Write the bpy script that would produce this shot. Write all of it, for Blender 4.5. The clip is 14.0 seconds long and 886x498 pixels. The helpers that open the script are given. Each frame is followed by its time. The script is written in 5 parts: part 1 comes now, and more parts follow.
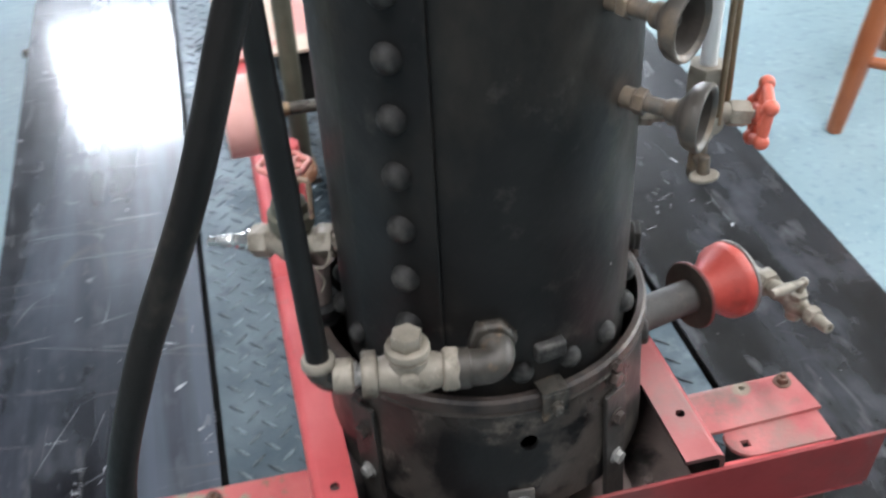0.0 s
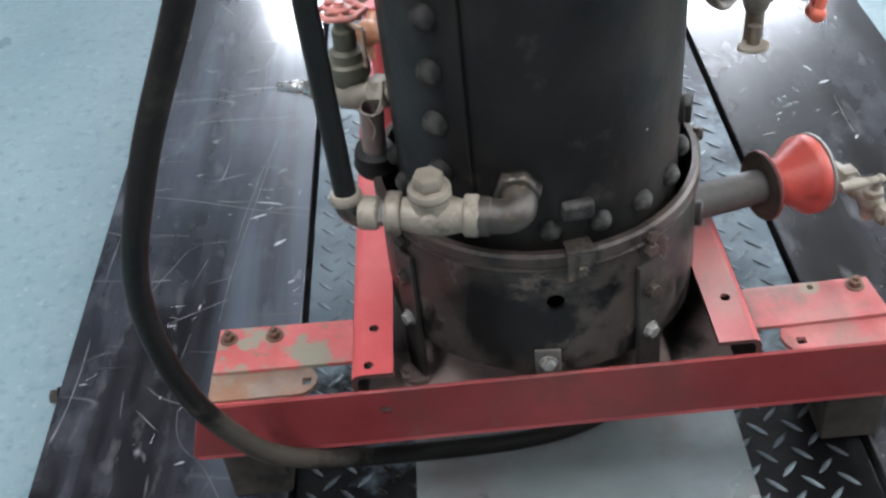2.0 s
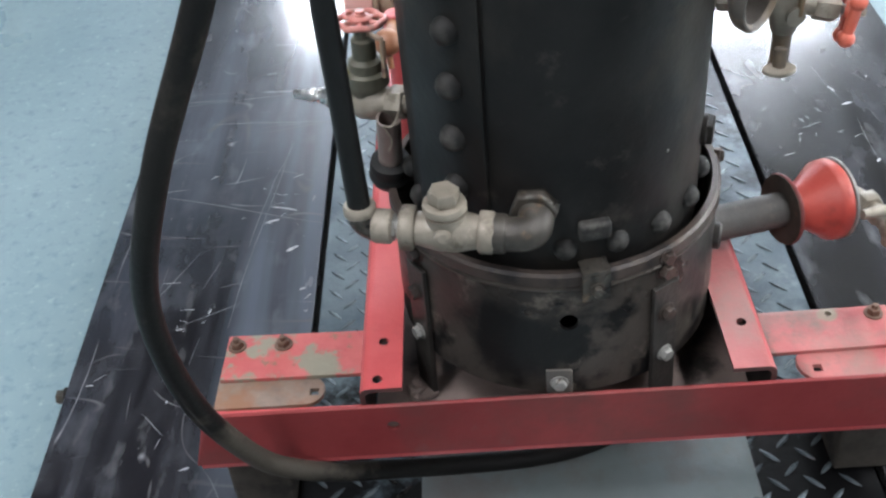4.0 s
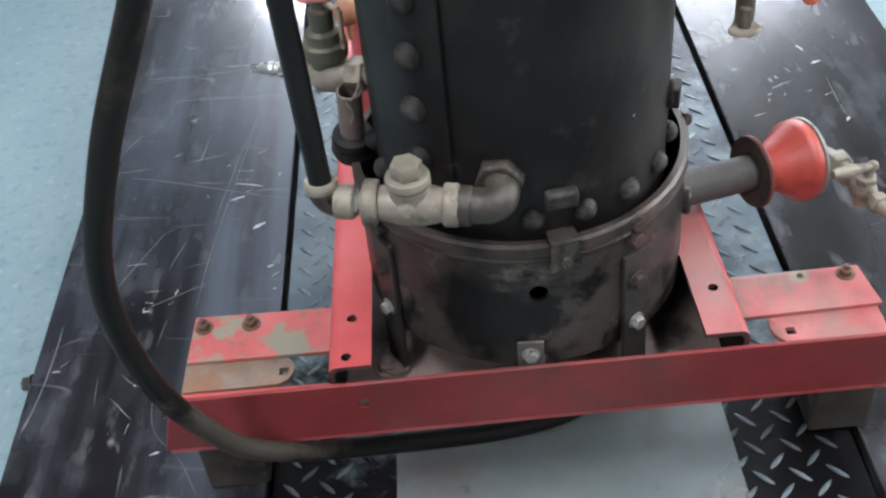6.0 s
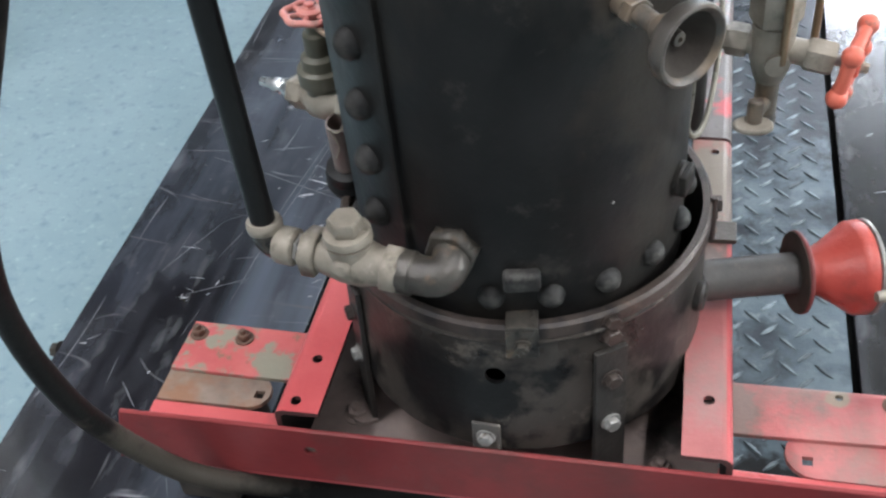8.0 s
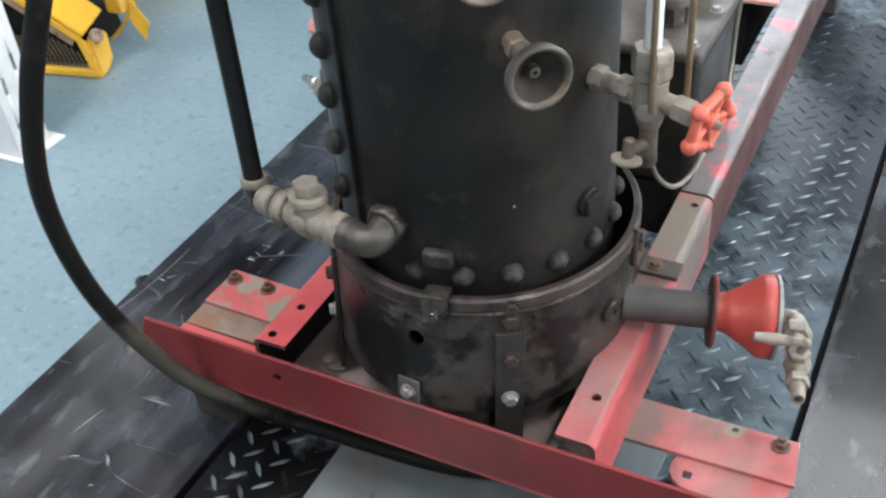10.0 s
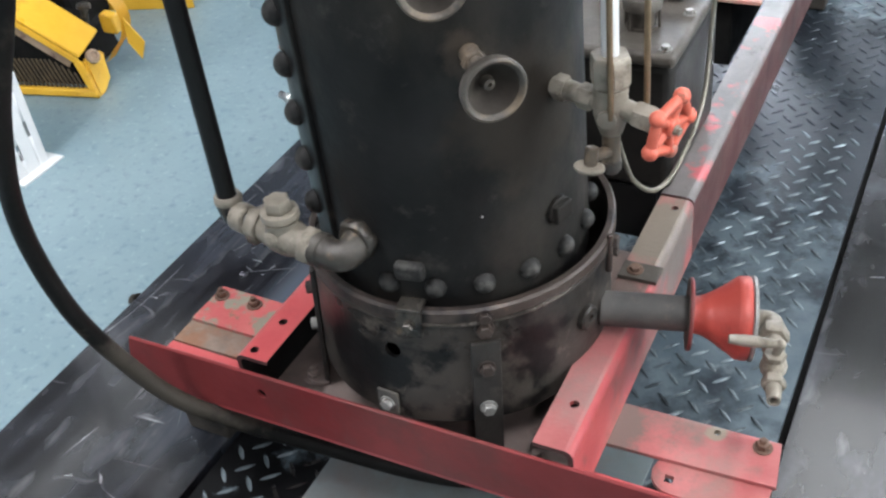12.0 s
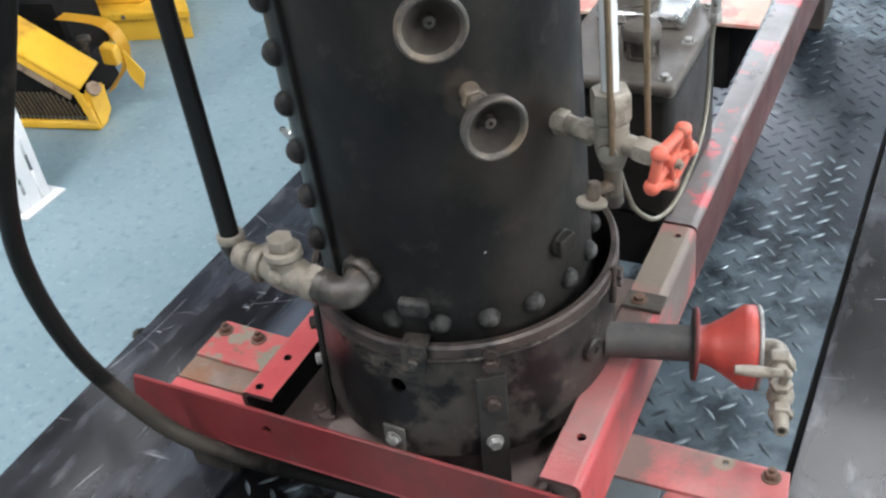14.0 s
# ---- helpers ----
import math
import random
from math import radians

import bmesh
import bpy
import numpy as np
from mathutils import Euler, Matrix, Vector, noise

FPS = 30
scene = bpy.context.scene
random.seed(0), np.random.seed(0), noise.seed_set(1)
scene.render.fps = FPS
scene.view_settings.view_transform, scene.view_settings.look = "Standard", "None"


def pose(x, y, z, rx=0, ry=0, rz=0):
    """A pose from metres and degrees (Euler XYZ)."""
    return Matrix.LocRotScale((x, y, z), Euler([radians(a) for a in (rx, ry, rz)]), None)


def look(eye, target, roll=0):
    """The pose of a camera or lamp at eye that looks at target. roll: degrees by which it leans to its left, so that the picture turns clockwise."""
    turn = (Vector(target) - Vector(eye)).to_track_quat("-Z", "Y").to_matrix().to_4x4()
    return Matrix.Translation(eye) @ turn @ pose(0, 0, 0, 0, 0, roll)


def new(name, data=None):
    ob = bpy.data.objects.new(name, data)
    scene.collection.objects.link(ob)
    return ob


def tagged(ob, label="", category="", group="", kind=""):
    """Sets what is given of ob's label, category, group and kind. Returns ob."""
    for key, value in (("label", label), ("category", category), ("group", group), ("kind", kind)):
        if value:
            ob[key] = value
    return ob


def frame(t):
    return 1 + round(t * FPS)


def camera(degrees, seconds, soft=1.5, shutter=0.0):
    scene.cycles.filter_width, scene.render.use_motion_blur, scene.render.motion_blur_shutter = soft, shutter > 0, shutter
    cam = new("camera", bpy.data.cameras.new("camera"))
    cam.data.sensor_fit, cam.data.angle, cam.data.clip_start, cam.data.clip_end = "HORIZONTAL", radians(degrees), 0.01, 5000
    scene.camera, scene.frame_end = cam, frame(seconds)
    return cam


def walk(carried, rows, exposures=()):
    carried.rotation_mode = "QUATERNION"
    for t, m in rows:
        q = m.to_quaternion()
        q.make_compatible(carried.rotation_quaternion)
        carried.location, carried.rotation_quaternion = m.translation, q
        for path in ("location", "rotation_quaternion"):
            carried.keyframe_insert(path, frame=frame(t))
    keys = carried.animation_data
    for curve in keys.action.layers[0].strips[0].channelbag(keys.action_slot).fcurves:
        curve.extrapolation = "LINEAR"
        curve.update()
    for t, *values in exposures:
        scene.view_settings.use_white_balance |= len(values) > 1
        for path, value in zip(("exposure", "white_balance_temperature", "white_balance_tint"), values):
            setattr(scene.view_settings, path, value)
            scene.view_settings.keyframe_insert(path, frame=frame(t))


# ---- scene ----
cam = camera(45.0, 14.0, soft=2.4, shutter=0.5)
PATH = [
    (0, (-0.192, -0.735, 0.984), (0.134, 0.81, -0.244), -3.3),
    (0.5, (-0.108, -0.803, 0.972), (-0.054, 0.769, -0.263), -3.9),
    (1, (-0.09, -0.819, 0.939), (-0.145, 0.711, -0.348), -5.6),
    (1.5, (-0.078, -0.821, 0.935), (-0.125, 0.683, -0.382), -6.7),
    (2, (-0.069, -0.816, 0.94), (-0.118, 0.698, -0.366), -6.9),
    (2.5, (-0.072, -0.804, 0.947), (-0.164, 0.722, -0.342), -6.2),
    (5, (-0.067, -0.796, 0.934), (-0.122, 0.705, -0.386), -5.3),
    (5.5, (-0.068, -0.791, 0.933), (-0.11, 0.698, -0.401), -5.7),
    (6, (-0.06, -0.784, 0.929), (-0.094, 0.696, -0.415), -6.4),
    (6.5, (-0.12, -0.763, 0.931), (-0.069, 0.676, -0.457), -5.6),
    (7, (-0.099, -0.756, 0.94), (0.086, 0.639, -0.481), -8.2),
    (7.5, (0.066, -0.704, 0.912), (-0.137, 0.719, -0.479), -7.4),
    (8, (0.134, -0.665, 0.912), (-0.29, 0.754, -0.433), -7.3),
    (8.2, (0.137, -0.689, 0.918), (-0.301, 0.726, -0.425), -7.6),
    (10.3, (0.428, -0.771, 0.965), (-0.411, 0.574, -0.253), -6.5),
    (10.5, (0.431, -0.776, 0.965), (-0.414, 0.562, -0.259), -8.2),
    (11, (0.438, -0.767, 0.967), (-0.385, 0.579, -0.262), -9.2),
    (11.5, (0.442, -0.755, 0.972), (-0.384, 0.601, -0.244), -8.6),
    (12, (0.445, -0.744, 0.968), (-0.373, 0.61, -0.256), -7.8),
    (12.5, (0.442, -0.742, 0.972), (-0.378, 0.616, -0.247), -8.1),
    (13, (0.45, -0.733, 0.977), (-0.351, 0.644, -0.233), -8.3),
    (13.5, (0.444, -0.736, 0.975), (-0.372, 0.64, -0.225), -8.1),
    (14, (0.441, -0.735, 0.98), (-0.387, 0.637, -0.216), -8.8),
]
walk(cam, [(t, look(eye, target, roll)) for t, eye, target, roll in PATH], ((0.0, 0.22), (1.0, 0.15), (8.0, 0.18), (10.5, 0.13), (14.0, 0.14)))


# ---- light ----
def world_light():
    w = bpy.data.worlds.new("sky")
    scene.world = w
    w.use_nodes = True
    nt = w.node_tree
    sky = nt.nodes.new("ShaderNodeTexSky")
    sky.sky_type = "NISHITA"
    sky.sun_disc = False
    sky.sun_elevation, sky.sun_rotation = radians(35), radians(20)
    nt.links.new(sky.outputs["Color"], nt.nodes["Background"].inputs["Color"])
    nt.nodes["Background"].inputs["Strength"].default_value = 0.10


def area(name, eye, target, sx, sy, watts, color):
    d = bpy.data.lights.new(name, "AREA")
    d.shape, d.size, d.size_y, d.energy, d.color = "RECTANGLE", sx, sy, watts, color
    ob = new(name, d)
    ob.matrix_world = look(eye, target)
    return ob


FLOOR_Z, CEIL_Z = -0.15, 2.75
world_light()
NORTH_WINDOWS = ((-1.02, -0.32, 1.13, 1.84), (0.64, 1.86, 1.20, 1.95))
for wx0, wx1, wz0, wz1 in NORTH_WINDOWS:
    mx, mz = (wx0 + wx1) / 2, (wz0 + wz1) / 2
    area("window_daylight", (mx, 4.12, mz), (mx, 0.0, mz), wx1 - wx0, wz1 - wz0, 88 * (wx1 - wx0) * (wz1 - wz0), (0.82, 0.89, 1.0))
# unseen, added for fill: place on the ceiling, watts, width of the fitting
FILL_TUBES = (((-2.95, 1.5), 0.5, 0.14), ((0.40, 2.2), 4.2, 0.70), ((-1.0, -0.45), 56, 0.14), ((1.1, -0.45), 46, 0.14), ((-1.6, -2.3), 52, 0.14), ((1.6, -2.3), 26, 0.14))
# fill light from the right, through a made-up side window
area("window_daylight", (3.42, 0.75, 1.35), (0.0, 0.75, 1.35), 2.4, 1.3, 115, (0.92, 0.97, 1.0))
for (lx, ly), watts, wide in FILL_TUBES:
    area("fill_tube", (lx, ly, CEIL_Z - 0.085), (lx, ly, 0), wide, 1.4, watts, (0.935, 0.945, 1.0))


# ---- materials ----
def material(name, c1, c2, rough=0.5, metal=0.0, scale=30.0, patch=None, patch_scale=6.0, patch_at=0.6, patch_soft=0.05,
             patch2=None, patch2_scale=14.0, patch2_at=0.62, bump=0.15, bump_scale=220.0, rough_var=0.15, spec=0.5, coat=0.0, random=0.0, stain_or_shade=(), stretch=(1, 1, 1)):
    m = bpy.data.materials.new(name)
    m.use_nodes = True
    nt = m.node_tree
    N, L = nt.nodes.new, nt.links.new
    bsdf = nt.nodes["Principled BSDF"]
    co = N("ShaderNodeTexCoord").outputs["Object"]

    def nz(s, detail=6.0, rgh=0.6, off=0.0, sc=(1, 1, 1)):
        n = N("ShaderNodeTexNoise")
        n.inputs["Scale"].default_value = s
        n.inputs["Detail"].default_value = detail
        n.inputs["Roughness"].default_value = rgh
        mp = N("ShaderNodeMapping")
        mp.inputs["Location"].default_value = (off, off * 0.7, -off)
        mp.inputs["Scale"].default_value = sc
        L(co, mp.inputs["Vector"])
        L(mp.outputs["Vector"], n.inputs["Vector"])
        return n.outputs["Fac"]

    def ramp(fac, a, b):
        r = N("ShaderNodeMapRange")
        r.inputs["From Min"].default_value, r.inputs["From Max"].default_value = a, b
        L(fac, r.inputs["Value"])
        return r.outputs["Result"]

    def mix(fac, a, b):
        x = N("ShaderNodeMix")
        x.data_type = "RGBA"
        L(fac, x.inputs["Factor"])
        for sock, v in ((x.inputs["A"], a), (x.inputs["B"], b)):
            if isinstance(v, tuple):
                sock.default_value = (*v, 1)
            else:
                L(v, sock)
        return x.outputs["Result"]

    base = mix(ramp(nz(scale), 0.3, 0.7), c1, c2)
    if patch:
        base = mix(ramp(nz(patch_scale, 8.0, 0.65, 3.1, stretch), patch_at, patch_at + patch_soft), base, patch)
    if patch2:
        base = mix(ramp(nz(patch2_scale, 8.0, 0.7, 7.7), patch2_at, patch2_at + patch_soft), base, patch2)
    # blotches of dirt and wear and, on the tread plate, painted shade
    for centre, reach, colour in stain_or_shade:
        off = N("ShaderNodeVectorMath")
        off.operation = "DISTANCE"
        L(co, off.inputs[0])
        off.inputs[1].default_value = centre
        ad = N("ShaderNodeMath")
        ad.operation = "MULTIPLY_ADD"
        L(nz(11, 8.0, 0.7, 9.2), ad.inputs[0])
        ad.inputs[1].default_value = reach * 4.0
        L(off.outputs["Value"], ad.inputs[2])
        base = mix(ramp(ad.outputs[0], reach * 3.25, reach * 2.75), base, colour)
    if random:
        info = N("ShaderNodeObjectInfo")
        hsv = N("ShaderNodeHueSaturation")
        r = N("ShaderNodeMapRange")
        r.inputs["To Min"].default_value, r.inputs["To Max"].default_value = 1 - random, 1 + random
        L(info.outputs["Random"], r.inputs["Value"])
        L(r.outputs["Result"], hsv.inputs["Value"])
        L(base, hsv.inputs["Color"])
        base = hsv.outputs["Color"]
    L(base, bsdf.inputs["Base Color"])
    r = N("ShaderNodeMapRange")
    r.inputs["From Min"].default_value, r.inputs["From Max"].default_value = 0.3, 0.7
    r.inputs["To Min"].default_value, r.inputs["To Max"].default_value = max(0.02, rough - rough_var), min(1, rough + rough_var)
    L(nz(scale * 0.6, 5.0, 0.6, 1.3, stretch), r.inputs["Value"])
    L(r.outputs["Result"], bsdf.inputs["Roughness"])
    bsdf.inputs["Metallic"].default_value = metal
    bsdf.inputs["Specular IOR Level"].default_value = spec
    bsdf.inputs["Coat Weight"].default_value = coat
    bsdf.inputs["Coat Roughness"].default_value = 0.14
    if bump:
        b = N("ShaderNodeBump")
        b.inputs["Strength"].default_value = bump
        b.inputs["Distance"].default_value = 0.002
        L(nz(bump_scale, 4.0, 0.6, 5.5), b.inputs["Height"])
        L(b.outputs["Normal"], bsdf.inputs["Normal"])
    return m


def film_ply(name, dark, light, haze, haze_at, dust, rough, smear=0.0, lined=1.0, worn=()):
    """Black phenolic-faced board: glossy, with rub marks and bluish sheen painted as haze, drifts of dust, specks and
    thin pale scratches.
    """
    # haze patches carry a painted bluish sheen besides the rub marks
    m = material(name, dark, light, rough=rough, scale=5, patch=haze, patch_scale=6, patch_at=haze_at, patch_soft=0.26,
                 patch2=dust, patch2_scale=26, patch2_at=0.60, bump=0.04, bump_scale=90, rough_var=0.08, spec=0.5, coat=0.45, stretch=(1.25, 0.4, 1))
    nt = m.node_tree
    N, L = nt.nodes.new, nt.links.new
    bsdf = nt.nodes["Principled BSDF"]
    bsdf.inputs["Coat Roughness"].default_value = 0.09
    co = N("ShaderNodeTexCoord").outputs["Object"]

    def over(fac, colour):
        x = N("ShaderNodeMix")
        x.data_type = "RGBA"
        L(fac, x.inputs["Factor"])
        L(bsdf.inputs["Base Color"].links[0].from_socket, x.inputs["A"])
        x.inputs["B"].default_value = (*colour, 1)
        L(x.outputs["Result"], bsdf.inputs["Base Color"])

    def math_of(op, a, b):
        n = N("ShaderNodeMath")
        n.operation = op
        for sock, v in zip(n.inputs, (a, b)):
            if isinstance(v, float):
                sock.default_value = v
            elif v is not None:
                L(v, sock)
        return n.outputs[0]

    def span(v, lo, hi):
        r = N("ShaderNodeMapRange")
        r.inputs["From Min"].default_value, r.inputs["From Max"].default_value = lo, hi
        L(v, r.inputs["Value"])
        return r.outputs["Result"]

    def mapped(ang, sx, sy, k):
        mp = N("ShaderNodeMapping")
        mp.inputs["Rotation"].default_value = (0, 0, radians(ang))
        mp.inputs["Scale"].default_value = (sx, sy, 1)
        mp.inputs["Location"].default_value = (k * 3.7, k * 1.9, 0)
        L(co, mp.inputs["Vector"])
        return mp.outputs["Vector"]

    def grain(vec, scale, detail=2.0):
        n = N("ShaderNodeTexNoise")
        n.inputs["Scale"].default_value, n.inputs["Detail"].default_value = scale, detail
        L(vec, n.inputs["Vector"])
        return n.outputs["Fac"]

    # bands along the board paint in the streaked window reflection; then drifts of dust
    over(math_of("MULTIPLY", span(grain(mapped(0, 1, 0.05, 4), 22, 3.0), 0.50, 0.72), 0.26), (0.10, 0.105, 0.125))
    over(math_of("MULTIPLY", span(grain(mapped(25, 1.3, 0.8, 6), 13, 7.0), 0.50, 0.74), 0.30 + smear), (0.13, 0.137, 0.155))
    over(math_of("MULTIPLY", span(grain(mapped(70, 1.0, 0.35, 8), 34, 5.0), 0.58, 0.74), 0.35 + smear), (0.20, 0.205, 0.215))
    # a dusty strip along one edge of the board (x from and to, y from and to), and a paler bluish far end (y from and
    # to)
    if worn:
        sep = N("ShaderNodeSeparateXYZ")
        L(co, sep.inputs["Vector"])
        strip = math_of("MULTIPLY", span(sep.outputs["X"], worn[0], worn[1]), span(sep.outputs["Y"], worn[2], worn[3]))
        strip = math_of("MAXIMUM", strip, math_of("MULTIPLY", span(sep.outputs["Y"], worn[4], worn[5]), 0.7))
        over(math_of("MULTIPLY", math_of("MULTIPLY", strip, span(grain(mapped(0, 1, 0.07, 2), 15, 4.0), 0.28, 0.56)), 0.9), (0.088, 0.104, 0.128))
    # scratches: arcs and straight strokes, faint and bright
    for k, (sx, sy, ang, width, scale, lo, tone) in enumerate(((3.0, 0.6, 82, 0.006, 2.2, 0.52, 0.08), (0.7, 3.2, -25, 0.005, 2.2, 0.52, 0.10), (0.6, 3.4, 10, 0.005, 2.2, 0.52, 0.10),
                                                               (1.0, 1.3, 40, 0.0045, 3.4, 0.54, 0.13), (1.4, 0.9, 15, 0.0038, 4.6, 0.55, 0.15), (0.35, 3.0, -8, 0.003, 3.1, 0.55, 0.32), (2.6, 0.4, -6, 0.003, 3.0, 0.57, 0.27), (0.5, 2.6, 55, 0.004, 4.4, 0.59, 0.27))):
        v = mapped(ang, sx, sy, k)
        line = span(math_of("ABSOLUTE", math_of("SUBTRACT", grain(v, scale, 1.0), 0.5), None), width, 0.0)
        over(math_of("MULTIPLY", math_of("MULTIPLY", line, lined), span(grain(v, 5.0 + 1.6 * k), lo, lo + 0.12)), (tone, tone, tone * 1.06))
    # specks
    cell = N("ShaderNodeTexVoronoi")
    cell.inputs["Scale"].default_value = 75
    L(co, cell.inputs["Vector"])
    near = span(cell.outputs["Distance"], 0.075, 0.03)
    over(math_of("MULTIPLY", near, span(grain(mapped(0, 1, 1, 11), 9, 5.0), 0.56, 0.62)), (0.30, 0.30, 0.30))
    return m


M_FLOOR = material("blue_lino", (0.185, 0.272, 0.300), (0.255, 0.345, 0.368), rough=0.36, scale=3.0, patch=(0.150, 0.228, 0.262), patch_scale=48, patch_at=0.53,
                   patch_soft=0.16, patch2=(0.335, 0.420, 0.435), patch2_scale=60, patch2_at=0.56, bump=0.16, bump_scale=170, rough_var=0.12)
M_WALL = material("wall_paint", (0.17, 0.18, 0.19), (0.22, 0.23, 0.24), rough=0.8, scale=2, bump=0.08, bump_scale=60)
M_PALEWALL = material("pale_wall_paint", (0.46, 0.48, 0.51), (0.54, 0.56, 0.59), rough=0.8, scale=2, bump=0.08, bump_scale=60)
M_CEIL = material("ceiling_paint", (0.12, 0.124, 0.13), (0.16, 0.164, 0.17), rough=0.9, scale=2, bump=0.05)
M_PLY = film_ply("black_film_board", (0.003, 0.0026, 0.0034), (0.011, 0.010, 0.013), (0.036, 0.040, 0.052), 0.52, (0.034, 0.030, 0.031), 0.20, worn=(-0.415, -0.375, -0.78, -0.58, -0.42, 0.0))
M_PLYDUST = film_ply("dusty_film_board", (0.0070, 0.0062, 0.0056), (0.019, 0.0172, 0.0158), (0.036, 0.0365, 0.040), 0.49, (0.044, 0.040, 0.036), 0.21, 0.04, 0.15)
M_SCRATCH = material("faint_scratch", (0.04, 0.042, 0.05), (0.15, 0.155, 0.17), rough=0.4, scale=25, bump=0.1)
M_SCUFF = material("pale_scuff", (0.22, 0.225, 0.24), (0.50, 0.51, 0.53), rough=0.5, scale=60, bump=0.2)
# far blotch paints in a dark reflection; front two mix grease with shade
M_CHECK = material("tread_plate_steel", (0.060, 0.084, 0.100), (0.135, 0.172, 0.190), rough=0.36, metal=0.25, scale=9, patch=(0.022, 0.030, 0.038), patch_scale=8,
                   patch_at=0.51, patch_soft=0.16, patch2=(0.19, 0.225, 0.238), patch2_scale=17, patch2_at=0.59, bump=0.25, bump_scale=120, rough_var=0.16, spec=0.25, stain_or_shade=[((0.27, 0.32, 0.147), 0.40, (0.018, 0.024, 0.031)), ((0.30, -0.80, 0.147), 0.25, (0.004, 0.004, 0.0045)), ((-0.19, -0.80, 0.147), 0.22, (0.004, 0.004, 0.0045))])
# same three blotches on the lugs: reflection far off, grime and shade in front
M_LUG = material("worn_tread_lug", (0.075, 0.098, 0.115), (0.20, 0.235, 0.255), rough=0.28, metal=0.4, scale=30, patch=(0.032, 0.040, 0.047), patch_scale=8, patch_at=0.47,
                 patch_soft=0.15, bump=0.1, spec=0.2, stain_or_shade=[((0.27, 0.32, 0.147), 0.36, (0.045, 0.055, 0.066)), ((0.30, -0.86, 0.147), 0.32, (0.024, 0.0215, 0.020)), ((-0.19, -0.80, 0.147), 0.24, (0.026, 0.024, 0.023))])
M_LUGPIECE = material("single_worn_lug", (0.11, 0.14, 0.155), (0.26, 0.30, 0.318), rough=0.28, metal=0.4, scale=60, patch=(0.05, 0.062, 0.07), patch_scale=22, patch_at=0.54, patch_soft=0.15, bump=0.1, spec=0.25, random=0.4)
M_SHEET = material("grey_steel_sheet", (0.135, 0.165, 0.170), (0.205, 0.238, 0.240), rough=0.36, metal=0.3, scale=5, patch=(0.165, 0.152, 0.146), patch_scale=6, patch_at=0.50,
                   patch_soft=0.14, patch2=(0.060, 0.060, 0.064), patch2_scale=22, patch2_at=0.61, bump=0.35, bump_scale=30, rough_var=0.2)
M_RED = material("faded_red_paint", (0.40, 0.050, 0.054), (0.54, 0.115, 0.115), rough=0.36, scale=9, patch=(0.24, 0.052, 0.052), patch_scale=7, patch_at=0.55, patch_soft=0.18,
                 patch2=(0.19, 0.115, 0.095), patch2_scale=24, patch2_at=0.62, bump=0.16, bump_scale=150)
M_REDBAR = material("red_bar_paint", (0.162, 0.020, 0.022), (0.262, 0.045, 0.045), rough=0.42, scale=5, patch=(0.115, 0.040, 0.036), patch_scale=5, patch_at=0.47, patch_soft=0.2,
                    patch2=(0.14, 0.094, 0.084), patch2_scale=14, patch2_at=0.61, bump=0.25, bump_scale=90, spec=0.3)
M_REDPATCH = material("flaking_red_paint", (0.38, 0.065, 0.065), (0.46, 0.12, 0.11), rough=0.45, scale=20, patch=(0.205, 0.195, 0.145), patch_scale=13, patch_at=0.50, patch_soft=0.04,
                      patch2=(0.22, 0.11, 0.075), patch2_scale=26, patch2_at=0.62, bump=0.2, bump_scale=120)
M_REDRUST = material("rusty_red_paint", (0.145, 0.108, 0.082), (0.25, 0.185, 0.145), rough=0.6, scale=34, patch=(0.21, 0.105, 0.058), patch_scale=16, patch_at=0.49, patch_soft=0.14, patch2=(0.44, 0.12, 0.11), patch2_scale=11, patch2_at=0.63, bump=0.35)
M_REDWORN = material("worn_red_grey_paint", (0.34, 0.085, 0.082), (0.46, 0.165, 0.155), rough=0.45, scale=14, patch=(0.235, 0.165, 0.14), patch_scale=9, patch_at=0.465, patch_soft=0.18,
                     patch2=(0.17, 0.12, 0.10), patch2_scale=19, patch2_at=0.62, bump=0.2, spec=0.4, stain_or_shade=[((0.180, -0.225, 0.007), 0.072, (0.185, 0.135, 0.115)), ((0.287, -0.20, 0.007), 0.009, (0.24, 0.20, 0.15))])
M_RAILGREY = material("grey_rail_with_pink_paint", (0.13, 0.116, 0.110), (0.20, 0.182, 0.174), rough=0.40, scale=22, patch=(0.50, 0.115, 0.12), patch_scale=11, patch_at=0.545, patch_soft=0.06,
                      patch2=(0.085, 0.070, 0.064), patch2_scale=24, patch2_at=0.60, bump=0.18, spec=0.4)
M_RAILSIDE = material("dark_red_side_paint", (0.070, 0.028, 0.027), (0.115, 0.052, 0.048), rough=0.5, scale=16, patch=(0.045, 0.03, 0.027), patch_scale=9, patch_at=0.52, patch_soft=0.15, bump=0.15, spec=0.3)
M_RAILMIX = material("red_rail_with_brown_wear", (0.36, 0.052, 0.056), (0.48, 0.105, 0.104), rough=0.36, scale=10, patch=(0.19, 0.115, 0.10), patch_scale=6.5, patch_at=0.46, patch_soft=0.16,
                     patch2=(0.15, 0.085, 0.072), patch2_scale=22, patch2_at=0.59, bump=0.2, stain_or_shade=[((0.160, 0.0, 0.092), 0.075, (0.165, 0.135, 0.118))])
